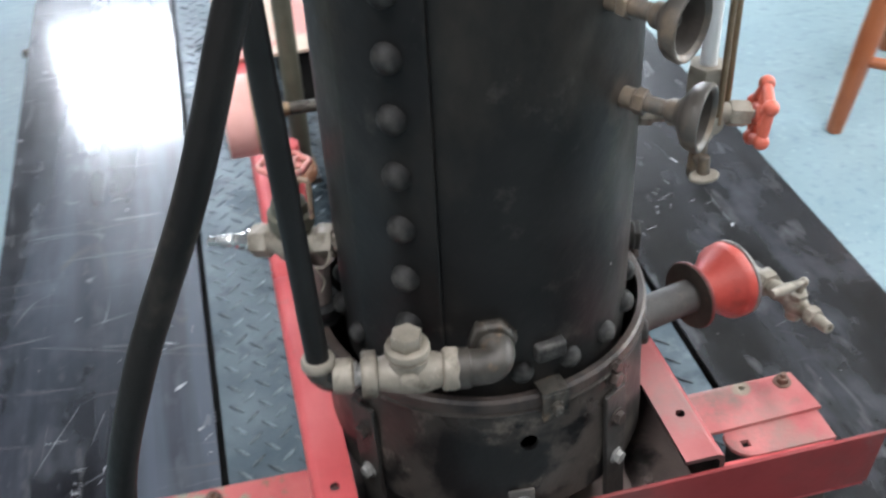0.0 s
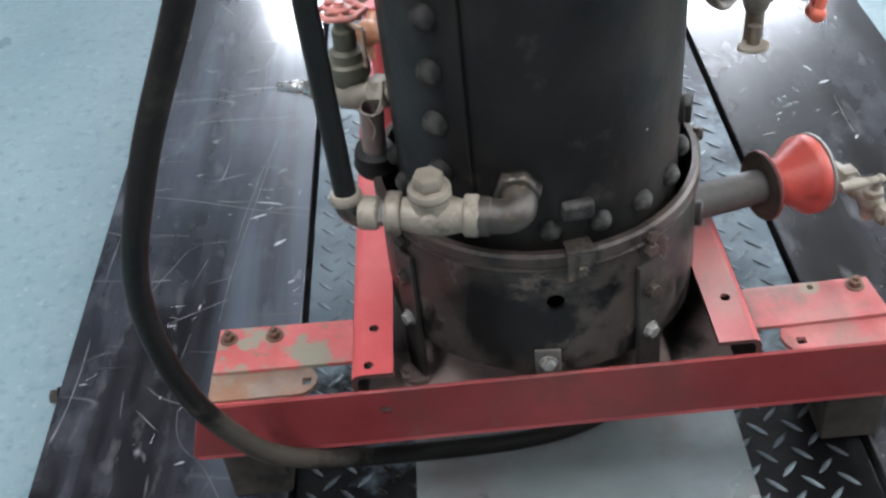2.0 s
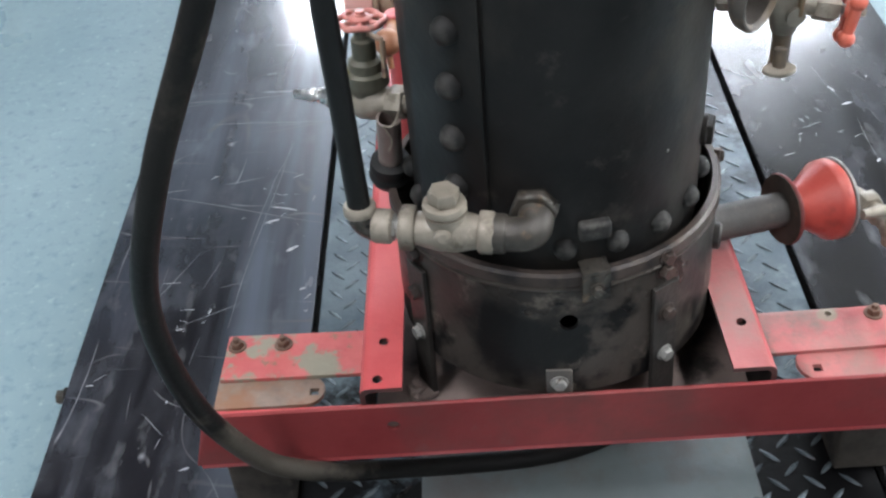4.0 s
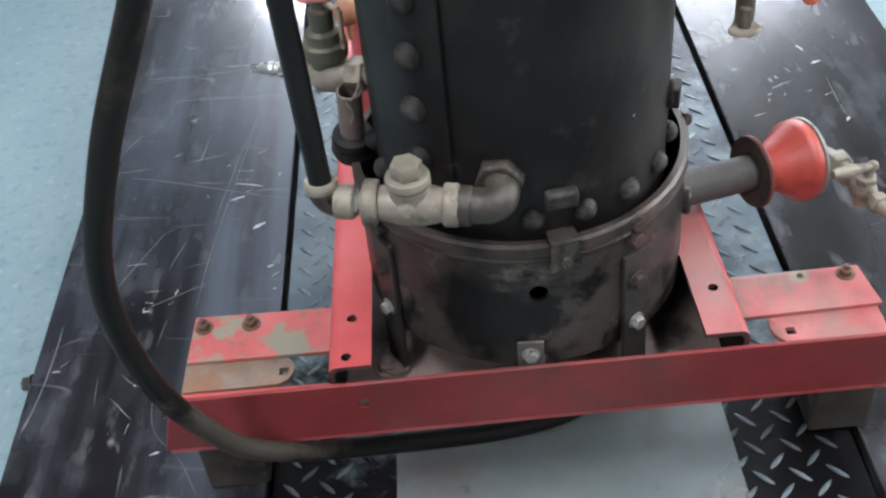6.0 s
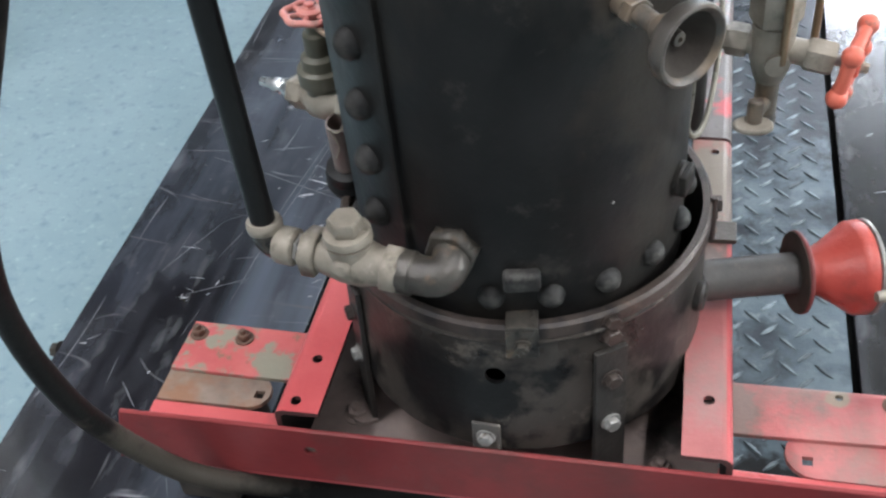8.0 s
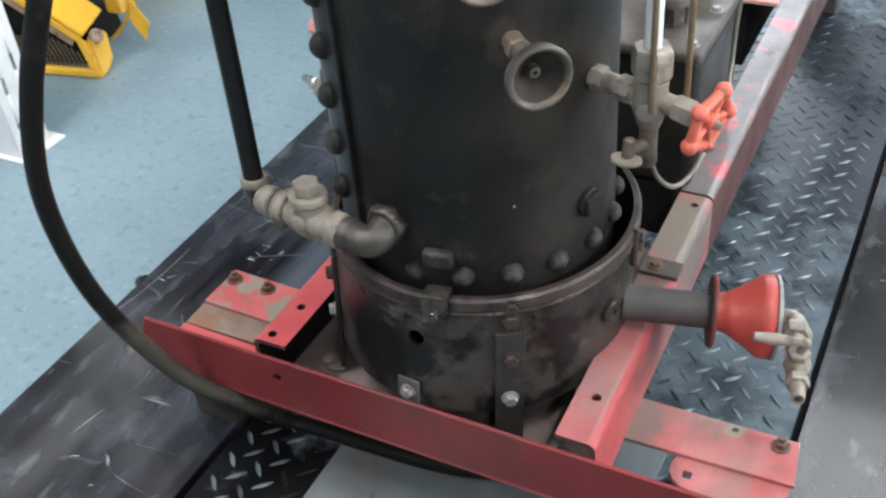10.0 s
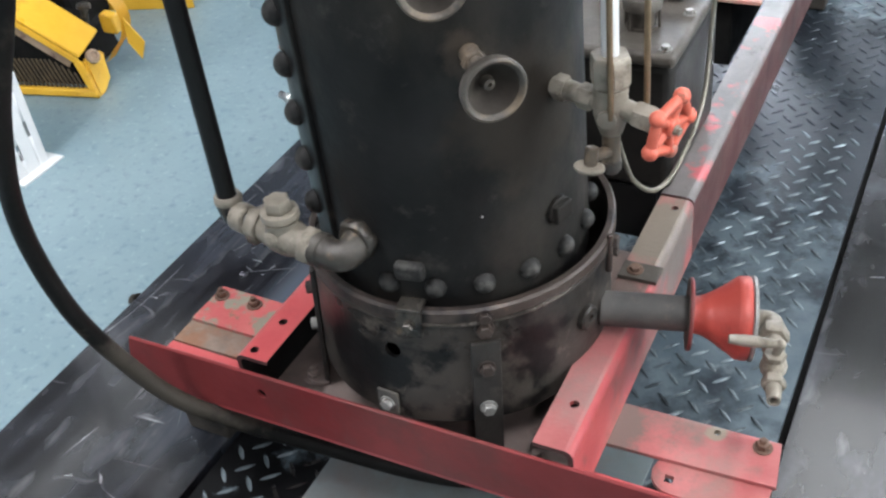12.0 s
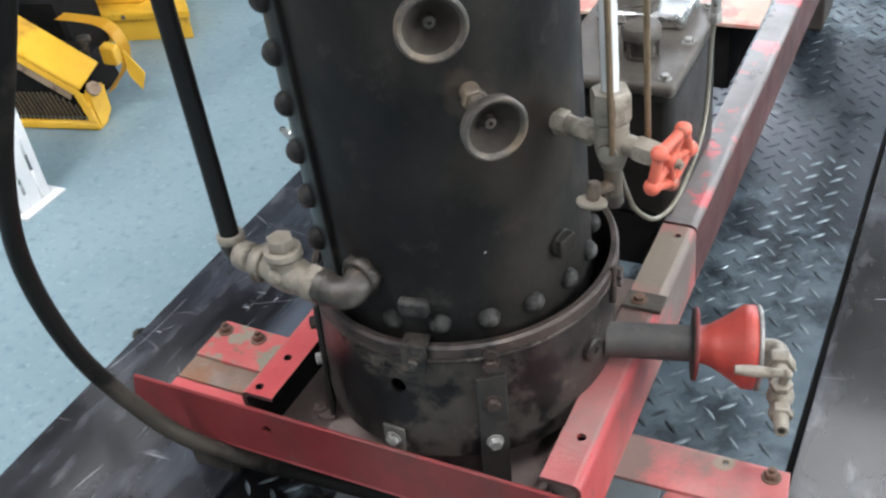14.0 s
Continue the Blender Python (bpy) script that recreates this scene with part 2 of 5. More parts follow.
M_RAILTOP = material("worn_brown_grey_rail_top", (0.30, 0.085, 0.082), (0.43, 0.160, 0.150), rough=0.38, scale=9, patch=(0.215, 0.170, 0.150), patch_scale=7, patch_at=0.49, patch_soft=0.20,
                     patch2=(0.13, 0.085, 0.072), patch2_scale=20, patch2_at=0.60, bump=0.22, stain_or_shade=[((0.155, -0.12, 0.09), 0.030, (0.14, 0.10, 0.085)), ((0.165, 0.02, 0.09), 0.075, (0.19, 0.158, 0.125))])
M_BEAD = material("worn_bright_bead", (0.042, 0.034, 0.028), (0.105, 0.088, 0.074), rough=0.36, metal=0.4, scale=40, patch=(0.026, 0.021, 0.018), patch_scale=20, patch_at=0.52, patch_soft=0.1, patch2=(0.38, 0.34, 0.30), patch2_scale=13, patch2_at=0.63, bump=0.3)
M_BRIGHTRED = material("bright_red_paint", (0.36, 0.040, 0.032), (0.50, 0.085, 0.062), rough=0.38, scale=16, patch=(0.13, 0.036, 0.030), patch_scale=13, patch_at=0.50, patch_soft=0.16, patch2=(0.60, 0.27, 0.21), patch2_scale=28, patch2_at=0.64, bump=0.25)
M_WHEELRED = material("red_handwheel_paint", (0.50, 0.085, 0.048), (0.60, 0.14, 0.09), rough=0.45, scale=60, patch=(0.30, 0.10, 0.065), patch_scale=50, patch_at=0.58, bump=0.15)
M_PINKWHEEL = material("faded_handwheel_paint", (0.50, 0.14, 0.12), (0.58, 0.25, 0.21), rough=0.45, scale=70, patch=(0.30, 0.15, 0.12), patch_scale=60, patch_at=0.58, bump=0.15)
M_BLACK = material("boiler_black_paint", (0.0062, 0.0060, 0.0060), (0.0165, 0.0156, 0.0148), rough=0.46, scale=9, patch=(0.033, 0.028, 0.0225), patch_scale=5.5, patch_at=0.47, patch_soft=0.20,
                   patch2=(0.058, 0.051, 0.044), patch2_scale=24, patch2_at=0.585, bump=0.5, bump_scale=35, rough_var=0.18, spec=0.2, stretch=(1, 1, 0.55), stain_or_shade=[((0.112, -0.068, 0.36), 0.060, (0.028, 0.0225, 0.0175)), ((0.085, -0.103, 0.435), 0.020, (0.040, 0.032, 0.025))])
M_RIVET = material("dusty_black_rivet", (0.008, 0.0078, 0.0075), (0.023, 0.0218, 0.0203), rough=0.62, scale=40, patch=(0.055, 0.052, 0.047), patch_scale=50, patch_at=0.54, patch_soft=0.15, bump=0.45, bump_scale=120, random=0.35, spec=0.3)
M_SKIRT = material("sooty_brown_steel", (0.019, 0.0165, 0.0145), (0.055, 0.046, 0.039), rough=0.40, spec=0.35, scale=8, patch=(0.0055, 0.0052, 0.0052), patch_scale=11, patch_at=0.51, patch_soft=0.07,
                   patch2=(0.10, 0.085, 0.07), patch2_scale=19, patch2_at=0.575, bump=0.5, bump_scale=45, rough_var=0.2, stain_or_shade=[((-0.045, -0.165, 0.12), 0.045, (0.006, 0.0056, 0.0054)), ((0.14, -0.13, 0.10), 0.03, (0.010, 0.009, 0.008))])
M_STRAP = material("sooty_strap_steel", (0.012, 0.011, 0.0105), (0.034, 0.030, 0.026), rough=0.46, scale=16, patch=(0.065, 0.055, 0.046), patch_scale=20, patch_at=0.58, patch_soft=0.12, bump=0.35)
M_RIM = material("rusty_rim_steel", (0.030, 0.022, 0.018), (0.075, 0.056, 0.047), rough=0.42, scale=20, patch=(0.014, 0.0115, 0.0105), patch_scale=14, patch_at=0.52, patch_soft=0.1, patch2=(0.125, 0.085, 0.062), patch2_scale=30, patch2_at=0.62, metal=0.2, bump=0.35)
M_BASE = material("brown_base_plate", (0.125, 0.097, 0.085), (0.235, 0.180, 0.158), rough=0.5, scale=16, patch=(0.035, 0.030, 0.027), patch_scale=9, patch_at=0.55, patch_soft=0.1, bump=0.3)
# black plate; also the painted shade inside the rails
M_DARKPLATE = material("black_plate_and_shade", (0.005, 0.005, 0.0052), (0.012, 0.0115, 0.011), rough=0.55, scale=12, bump=0.15, spec=0.15)
M_BRASS = material("dusty_brass", (0.195, 0.170, 0.134), (0.315, 0.280, 0.228), rough=0.48, metal=0.2, scale=45, patch=(0.105, 0.086, 0.060), patch_scale=28, patch_at=0.55, patch_soft=0.12, patch2=(0.40, 0.365, 0.305), patch2_scale=70, patch2_at=0.61, bump=0.3)
M_IRONFIT = material("dark_pipe_fitting", (0.034, 0.031, 0.027), (0.088, 0.078, 0.065), rough=0.28, metal=0.35, scale=30, patch=(0.15, 0.105, 0.068), patch_scale=20, patch_at=0.58, patch_soft=0.08, patch2=(0.014, 0.013, 0.012), patch2_scale=16, patch2_at=0.55, bump=0.4)
M_GREYPIPE = material("grey_steel_pipe", (0.045, 0.043, 0.042), (0.10, 0.092, 0.082), rough=0.58, metal=0.0, scale=14, patch=(0.19, 0.155, 0.118), patch_scale=11, patch_at=0.52, patch_soft=0.18, patch2=(0.035, 0.033, 0.033), patch2_scale=24, patch2_at=0.60, bump=0.25, spec=0.35)
M_BLACKPIPE = material("black_pipe", (0.006, 0.006, 0.006), (0.012, 0.0115, 0.011), rough=0.45, scale=14, patch=(0.04, 0.036, 0.03), patch_scale=30, patch_at=0.62, patch_soft=0.15, bump=0.15, spec=0.25)
M_HOSE = material("black_rubber_hose", (0.004, 0.0038, 0.0036), (0.011, 0.010, 0.009), rough=0.5, scale=10, patch=(0.060, 0.051, 0.040), patch_scale=7, patch_at=0.60, patch_soft=0.2, bump=0.25, bump_scale=200, spec=0.2, stain_or_shade=[((-0.33, -0.14, 0.15), 0.10, (0.052, 0.045, 0.036))])
M_RUBBER = material("black_rubber", (0.009, 0.009, 0.009), (0.016, 0.016, 0.016), rough=0.6, scale=40, spec=0.2)
M_BOLT = material("zinc_bolt", (0.22, 0.215, 0.20), (0.36, 0.35, 0.33), rough=0.45, metal=0.5, scale=120, patch=(0.12, 0.10, 0.08), patch_scale=90, patch_at=0.58, bump=0.2)
M_RUSTBOLT = material("rusty_bolt", (0.075, 0.046, 0.034), (0.14, 0.082, 0.055), rough=0.65, metal=0.2, scale=90, bump=0.3, random=0.25)
M_BRIGHT = material("bright_steel", (0.55, 0.55, 0.54), (0.72, 0.72, 0.70), rough=0.25, metal=1.0, scale=60, bump=0.05)
M_OLIVE = material("olive_grey_pipe", (0.075, 0.072, 0.052), (0.115, 0.11, 0.08), rough=0.5, metal=0.2, scale=30, bump=0.1)
M_WHITETUBE = material("milky_tube", (0.62, 0.63, 0.62), (0.72, 0.72, 0.71), rough=0.15, scale=20, bump=0.0, coat=0.6)
# flange soot, and the painted shade in the bell mouths
M_SOOTSHADE = material("sooty_or_shaded_brown", (0.028, 0.023, 0.019), (0.062, 0.051, 0.042), rough=0.75, scale=26, patch=(0.10, 0.055, 0.042), patch_scale=20, patch_at=0.62, patch_soft=0.1, bump=0.3, spec=0.2)
M_GRILLE = material("brown_grille", (0.045, 0.032, 0.018), (0.10, 0.070, 0.035), rough=0.6, scale=40, bump=0.2)
M_TUBE = material("olive_grey_tube", (0.15, 0.138, 0.108), (0.235, 0.218, 0.175), rough=0.42, metal=0.3, scale=30, patch=(0.12, 0.10, 0.075), patch_scale=20, patch_at=0.6, bump=0.15)
M_COPPER = material("dull_copper", (0.18, 0.125, 0.075), (0.27, 0.19, 0.12), rough=0.45, metal=0.7, scale=60, bump=0.1)
M_CASE = material("grey_cast_case", (0.060, 0.052, 0.043), (0.115, 0.100, 0.083), rough=0.48, metal=0.15, scale=18, patch=(0.042, 0.035, 0.028), patch_scale=9, patch_at=0.53, patch_soft=0.15, patch2=(0.16, 0.14, 0.115), patch2_scale=34, patch2_at=0.62, bump=0.3)
M_DARKCASE = material("dark_casting", (0.011, 0.0102, 0.0095), (0.028, 0.0255, 0.0225), rough=0.45, scale=14, patch=(0.055, 0.047, 0.038), patch_scale=9, patch_at=0.58, patch_soft=0.15, bump=0.25, spec=0.22)
M_BELL = material("smoky_bell_brass", (0.040, 0.036, 0.032), (0.085, 0.074, 0.062), rough=0.45, metal=0.1, scale=16, patch=(0.20, 0.145, 0.095), patch_scale=16, patch_at=0.46, patch_soft=0.20, patch2=(0.018, 0.017, 0.016), patch2_scale=14, patch2_at=0.60, bump=0.2)
M_BEIGE = material("beige_dusty_plate", (0.40, 0.29, 0.215), (0.50, 0.39, 0.30), rough=0.55, scale=14, patch=(0.52, 0.19, 0.16), patch_scale=7, patch_at=0.47, patch_soft=0.08, bump=0.15)
M_WOODBALL = material("brown_wood_knob", (0.24, 0.10, 0.05), (0.32, 0.14, 0.07), rough=0.45, scale=60, bump=0.1)
M_PINKDRUM = material("faded_pink_paint", (0.66, 0.33, 0.28), (0.74, 0.42, 0.37), rough=0.40, scale=22, patch=(0.52, 0.27, 0.22), patch_scale=20, patch_at=0.62, bump=0.1)
M_TAN = material("tan_dusty_iron", (0.26, 0.18, 0.12), (0.36, 0.26, 0.18), rough=0.5, scale=30, patch=(0.14, 0.08, 0.06), patch_scale=20, patch_at=0.55, bump=0.15)
M_BLOCK = material("old_timber_block", (0.030, 0.026, 0.021), (0.060, 0.051, 0.041), rough=0.8, scale=40, patch=(0.018, 0.016, 0.014), patch_scale=12, patch_at=0.55, bump=0.4, bump_scale=80)
M_STOOL = material("varnished_wood", (0.30, 0.085, 0.03), (0.40, 0.13, 0.05), rough=0.35, scale=12, bump=0.08)
M_WHITE = material("white_enamel", (0.72, 0.73, 0.72), (0.80, 0.80, 0.79), rough=0.4, scale=8, patch=(0.60, 0.60, 0.57), patch_scale=20, patch_at=0.66, bump=0.05)
M_DARK = material("dark_interior", (0.006, 0.006, 0.006), (0.012, 0.011, 0.010), rough=0.8, scale=30, spec=0.1)
M_YELLOW = material("yellow_machine_paint", (0.66, 0.36, 0.022), (0.78, 0.46, 0.045), rough=0.38, scale=12, patch=(0.42, 0.21, 0.035), patch_scale=11, patch_at=0.58, patch_soft=0.12,
                    patch2=(0.20, 0.12, 0.05), patch2_scale=30, patch2_at=0.66, bump=0.1)
M_TROLLEY = material("trolley_steel", (0.03, 0.032, 0.035), (0.05, 0.05, 0.053), rough=0.5, scale=15, bump=0.15)
M_FRAMEW = material("window_frame_paint", (0.70, 0.70, 0.69), (0.76, 0.76, 0.75), rough=0.5, scale=10, bump=0.05)
M_GLASS = bpy.data.materials.new("window_glass")
M_GLASS.use_nodes = True
_g = M_GLASS.node_tree.nodes["Principled BSDF"]
_g.inputs["Transmission Weight"].default_value, _g.inputs["Roughness"].default_value, _g.inputs["IOR"].default_value = 1.0, 0.0, 1.45
M_DIFFUSER = bpy.data.materials.new("fill_diffuser")
M_DIFFUSER.use_nodes = True
_g = M_DIFFUSER.node_tree.nodes["Principled BSDF"]
_g.inputs["Base Color"].default_value = (0.8, 0.8, 0.78, 1)
_g.inputs["Emission Color"].default_value, _g.inputs["Emission Strength"].default_value = (0.95, 0.98, 1.0, 1), 2.0


# ---- mesh helpers (places in world metres) ----
ORIGIN = {}


def thing(name, origin, label, category, group="", kind=""):
    e = new(name)
    e.empty_display_size = 0.02
    e.location = origin
    ORIGIN[e] = Vector(origin)
    return tagged(e, label, category, group, kind)


def mesh_of(name, bm, mat, angle=38):
    """The mesh of bm. A face much larger than all its neighbours is plane and keeps its own normal; the rest is smooth between sharp edges."""
    me = bpy.data.meshes.new(name)
    bmesh.ops.recalc_face_normals(bm, faces=bm.faces)
    bm.faces.index_update()
    size = [f.calc_area() for f in bm.faces]
    smooth = [any(g is not f and size[g.index] > 0.3 * size[f.index] for e in f.edges for g in e.link_faces) for f in bm.faces]
    bm.to_mesh(me)
    bm.free()
    me.materials.append(mat)
    me.set_sharp_from_angle(angle=radians(angle))
    me.polygons.foreach_set("use_smooth", smooth)
    return me


def part(name, bm, mat, parent, label=""):
    o = ORIGIN[parent]
    bm.transform(Matrix.Translation(-o))
    ob = new(name, mesh_of(name, bm, mat))
    ob.parent = parent
    ORIGIN[ob] = o
    return tagged(ob, label)


def solid(name, bm, mat, label, category, kind="", group=""):
    """A thing that is a single mesh; its origin at the world's."""
    ob = new(name, mesh_of(name, bm, mat))
    ORIGIN[ob] = Vector((0, 0, 0))
    return tagged(ob, label, category, group, kind)


def merged(*bms):
    out = bmesh.new()
    for b in bms:
        me = bpy.data.meshes.new("tmp")
        b.to_mesh(me)
        b.free()
        out.from_mesh(me)
        bpy.data.meshes.remove(me)
    return out


def box(x0, x1, y0, y1, z0, z1, bevel=0.0, seg=2):
    bm = bmesh.new()
    bmesh.ops.create_cube(bm, size=1.0)
    bm.transform(Matrix.Translation(((x0 + x1) / 2, (y0 + y1) / 2, (z0 + z1) / 2)) @ Matrix.Diagonal((x1 - x0, y1 - y0, z1 - z0, 1)))
    if bevel:
        bmesh.ops.bevel(bm, geom=bm.edges[:], offset=bevel, segments=seg, affect="EDGES", profile=0.5)
    return bm


def prism(poly, z0, z1, bevel=0.0):
    """An upright slab over a polygon of (x, y)."""
    bm = bmesh.new()
    low = [bm.verts.new((x, y, z0)) for x, y in poly]
    high = [bm.verts.new((x, y, z1)) for x, y in poly]
    bm.faces.new(low[::-1])
    bm.faces.new(high)
    for i in range(len(poly)):
        j = (i + 1) % len(poly)
        bm.faces.new((low[i], low[j], high[j], high[i]))
    if bevel:
        bmesh.ops.bevel(bm, geom=bm.edges[:], offset=bevel, segments=2, affect="EDGES", profile=0.5)
    return bm


def frame_to(p, d):
    """A matrix whose z runs along d from p."""
    return Matrix.Translation(p) @ Vector(d).to_track_quat("Z", "Y").to_matrix().to_4x4()


def lathe(p, d, profile, n=32, close=True):
    """A turned body: profile of (height along d, radius)."""
    bm = bmesh.new()
    rings = []
    for h, r in profile:
        rings.append([bm.verts.new((r * math.cos(2 * math.pi * k / n), r * math.sin(2 * math.pi * k / n), h)) for k in range(n)])
    for a, b in zip(rings, rings[1:]):
        for k in range(n):
            j = (k + 1) % n
            bm.faces.new((a[k], a[j], b[j], b[k]))
    if close:
        bm.faces.new(rings[0][::-1])
        bm.faces.new(rings[-1])
    bm.transform(frame_to(p, d))
    return bm


def rod(p, q, r, n=20, r2=None):
    p, q = Vector(p), Vector(q)
    h = (q - p).length
    c = min(0.0015, r * 0.2, h * 0.2)
    r2 = r if r2 is None else r2
    return lathe(p, q - p, [(0, r - c), (c, r), (h - c, r2), (h, r2 - c)], n)


def hexa(p, q, flats, n=6, turn=0):
    """A hexagonal nut or bar from p to q, with chamfered ends."""
    p, q = Vector(p), Vector(q)
    h, r = (q - p).length, flats / math.sqrt(3)
    c = h * 0.12
    bm = lathe((0, 0, 0), (0, 0, 1), [(0, r * 0.9), (c, r), (h - c, r), (h, r * 0.9)], n)
    bm.transform(frame_to(p, q - p) @ Matrix.Rotation(radians(turn), 4, "Z"))
    return bm


def smooth_path(pts, n=10):
    P = [Vector(p) for p in pts]
    P = [2 * P[0] - P[1], *P, 2 * P[-1] - P[-2]]
    out = []
    for i in range(1, len(P) - 2):
        for k in range(n):
            u = k / n
            a, b, c, d = P[i - 1:i + 3]
            out.append(0.5 * (2 * b + (c - a) * u + (2 * a - 5 * b + 4 * c - d) * u * u + (3 * b - a - 3 * c + d) * u ** 3))
    out.append(P[-2])
    return out


def tube(pts, r, n=16, cap=True):
    """A round tube along points, with its section carried along without twist."""
    bm = bmesh.new()
    P = [Vector(p) for p in pts]
    t0 = (P[1] - P[0]).normalized()
    side = t0.orthogonal().normalized()
    rings = []
    for i, p in enumerate(P):
        t = (P[min(i + 1, len(P) - 1)] - P[max(i - 1, 0)]).normalized()
        side = (side - t * side.dot(t)).normalized()
        up = t.cross(side)
        rr = r[i] if isinstance(r, (list, tuple)) else r
        rings.append([bm.verts.new(p + rr * (math.cos(2 * math.pi * k / n) * side + math.sin(2 * math.pi * k / n) * up)) for k in range(n)])
    for a, b in zip(rings, rings[1:]):
        for k in range(n):
            j = (k + 1) % n
            bm.faces.new((a[k], a[j], b[j], b[k]))
    if cap:
        bm.faces.new(rings[0][::-1])
        bm.faces.new(rings[-1])
    return bm


def bend(p, corner, q, radius, n=8):
    """Points from p to q round a corner."""
    p, c, q = Vector(p), Vector(corner), Vector(q)
    a, b = c + (p - c).normalized() * radius, c + (q - c).normalized() * radius
    return [p] + [(1 - u) ** 2 * a + 2 * u * (1 - u) * c + u * u * b for u in (k / n for k in range(n + 1))] + [q]


def dome(p, d, r, h, n=16):
    """A rivet's rounded head."""
    prof = [(-0.003, r), (0, r)] + [(h * math.sin(a), r * math.cos(a)) for a in (0.25, 0.5, 0.8, 1.1, 1.35)] + [(h, r * 0.06)]
    return lathe(p, d, prof, n)


def ball(p, r, n=14):
    bm = bmesh.new()
    bmesh.ops.create_uvsphere(bm, u_segments=n, v_segments=n // 2 + 1, radius=r)
    bm.transform(Matrix.Translation(p))
    return bm


def ring_bar(p, d, R, r, n=32, m=10):
    """A round bar bent into a ring."""
    bm = bmesh.new()
    rings = []
    for k in range(n):
        a = 2 * math.pi * k / n
        rings.append([bm.verts.new(((R + r * math.cos(b)) * math.cos(a), (R + r * math.cos(b)) * math.sin(a), r * math.sin(b))) for b in (2 * math.pi * i / m for i in range(m))])
    for k in range(n):
        a, b = rings[k], rings[(k + 1) % n]
        for i in range(m):
            j = (i + 1) % m
            bm.faces.new((a[i], b[i], b[j], a[j]))
    bm.transform(frame_to(p, d))
    return bm


def lobed_rim(p, d, R, wave, lobes, r, n=72):
    """A handwheel's rim that bulges between its spokes."""
    pts = [frame_to(p, d) @ Vector((q * math.cos(a), q * math.sin(a), 0)) for a, q in ((2 * math.pi * k / n, R - wave * math.cos(lobes * 2 * math.pi * k / n)) for k in range(n + 1))]
    return tube(pts, r, 10)


def bored(bm, holes):
    """bm with holes (p, d, r, length) cut through it, round or with the number of sides that follows."""
    me = bpy.data.meshes.new("tmp")
    bmesh.ops.recalc_face_normals(bm, faces=bm.faces)
    bm.to_mesh(me)
    bm.free()
    ob = new("tmp", me)
    for p, d, r, length, *sides in holes:
        c = lathe(Vector(p) - Vector(d).normalized() * length / 2, d, [(0, r), (length, r)], sides[0] if sides else 18)
        if sides:
            c.transform(Matrix.Translation(p) @ Matrix.Rotation(math.pi / sides[0], 4, Vector(d)) @ Matrix.Translation(-Vector(p)))
        cm = bpy.data.meshes.new("tmp")
        bmesh.ops.recalc_face_normals(c, faces=c.faces)
        c.to_mesh(cm)
        c.free()
        cut = new("tmp", cm)
        mod = ob.modifiers.new("cut", "BOOLEAN")
        mod.operation, mod.object, mod.solver = "DIFFERENCE", cut, "EXACT"
        bpy.context.view_layer.update()
        got = bpy.data.meshes.new_from_object(ob.evaluated_get(bpy.context.evaluated_depsgraph_get()))
        ob.modifiers.clear()
        old, ob.data = ob.data, got
        bpy.data.meshes.remove(old)
        bpy.data.objects.remove(cut)
        bpy.data.meshes.remove(cm)
    out = bmesh.new()
    out.from_mesh(ob.data)
    me = ob.data
    bpy.data.objects.remove(ob)
    bpy.data.meshes.remove(me)
    return out


def bolt_up(p, flats=0.013, h=0.006, nut=True):
    """A hexagon head with a washer, and the thread's end, standing on p."""
    x, y, z = p
    parts = [lathe((x, y, z), (0, 0, 1), [(0, flats * 0.82), (0.0012, flats * 0.82), (0.0016, flats * 0.78)], 18), hexa((x, y, z + 0.001), (x, y, z + 0.001 + h), flats, turn=x * 900)]
    if nut:
        parts.append(rod((x, y, z + h), (x, y, z + h + 0.006), flats * 0.28, 10))
    return merged(*parts)


def bolt_on(p, d, flats=0.013, h=0.006, turn=0):
    d = Vector(d).normalized()
    p = Vector(p)
    return merged(lathe(p, d, [(0, flats * 0.75), (0.001, flats * 0.75), (0.0013, flats * 0.7)], 16), hexa(p + d * 0.0008, p + d * (h + 0.001), flats, turn=turn))


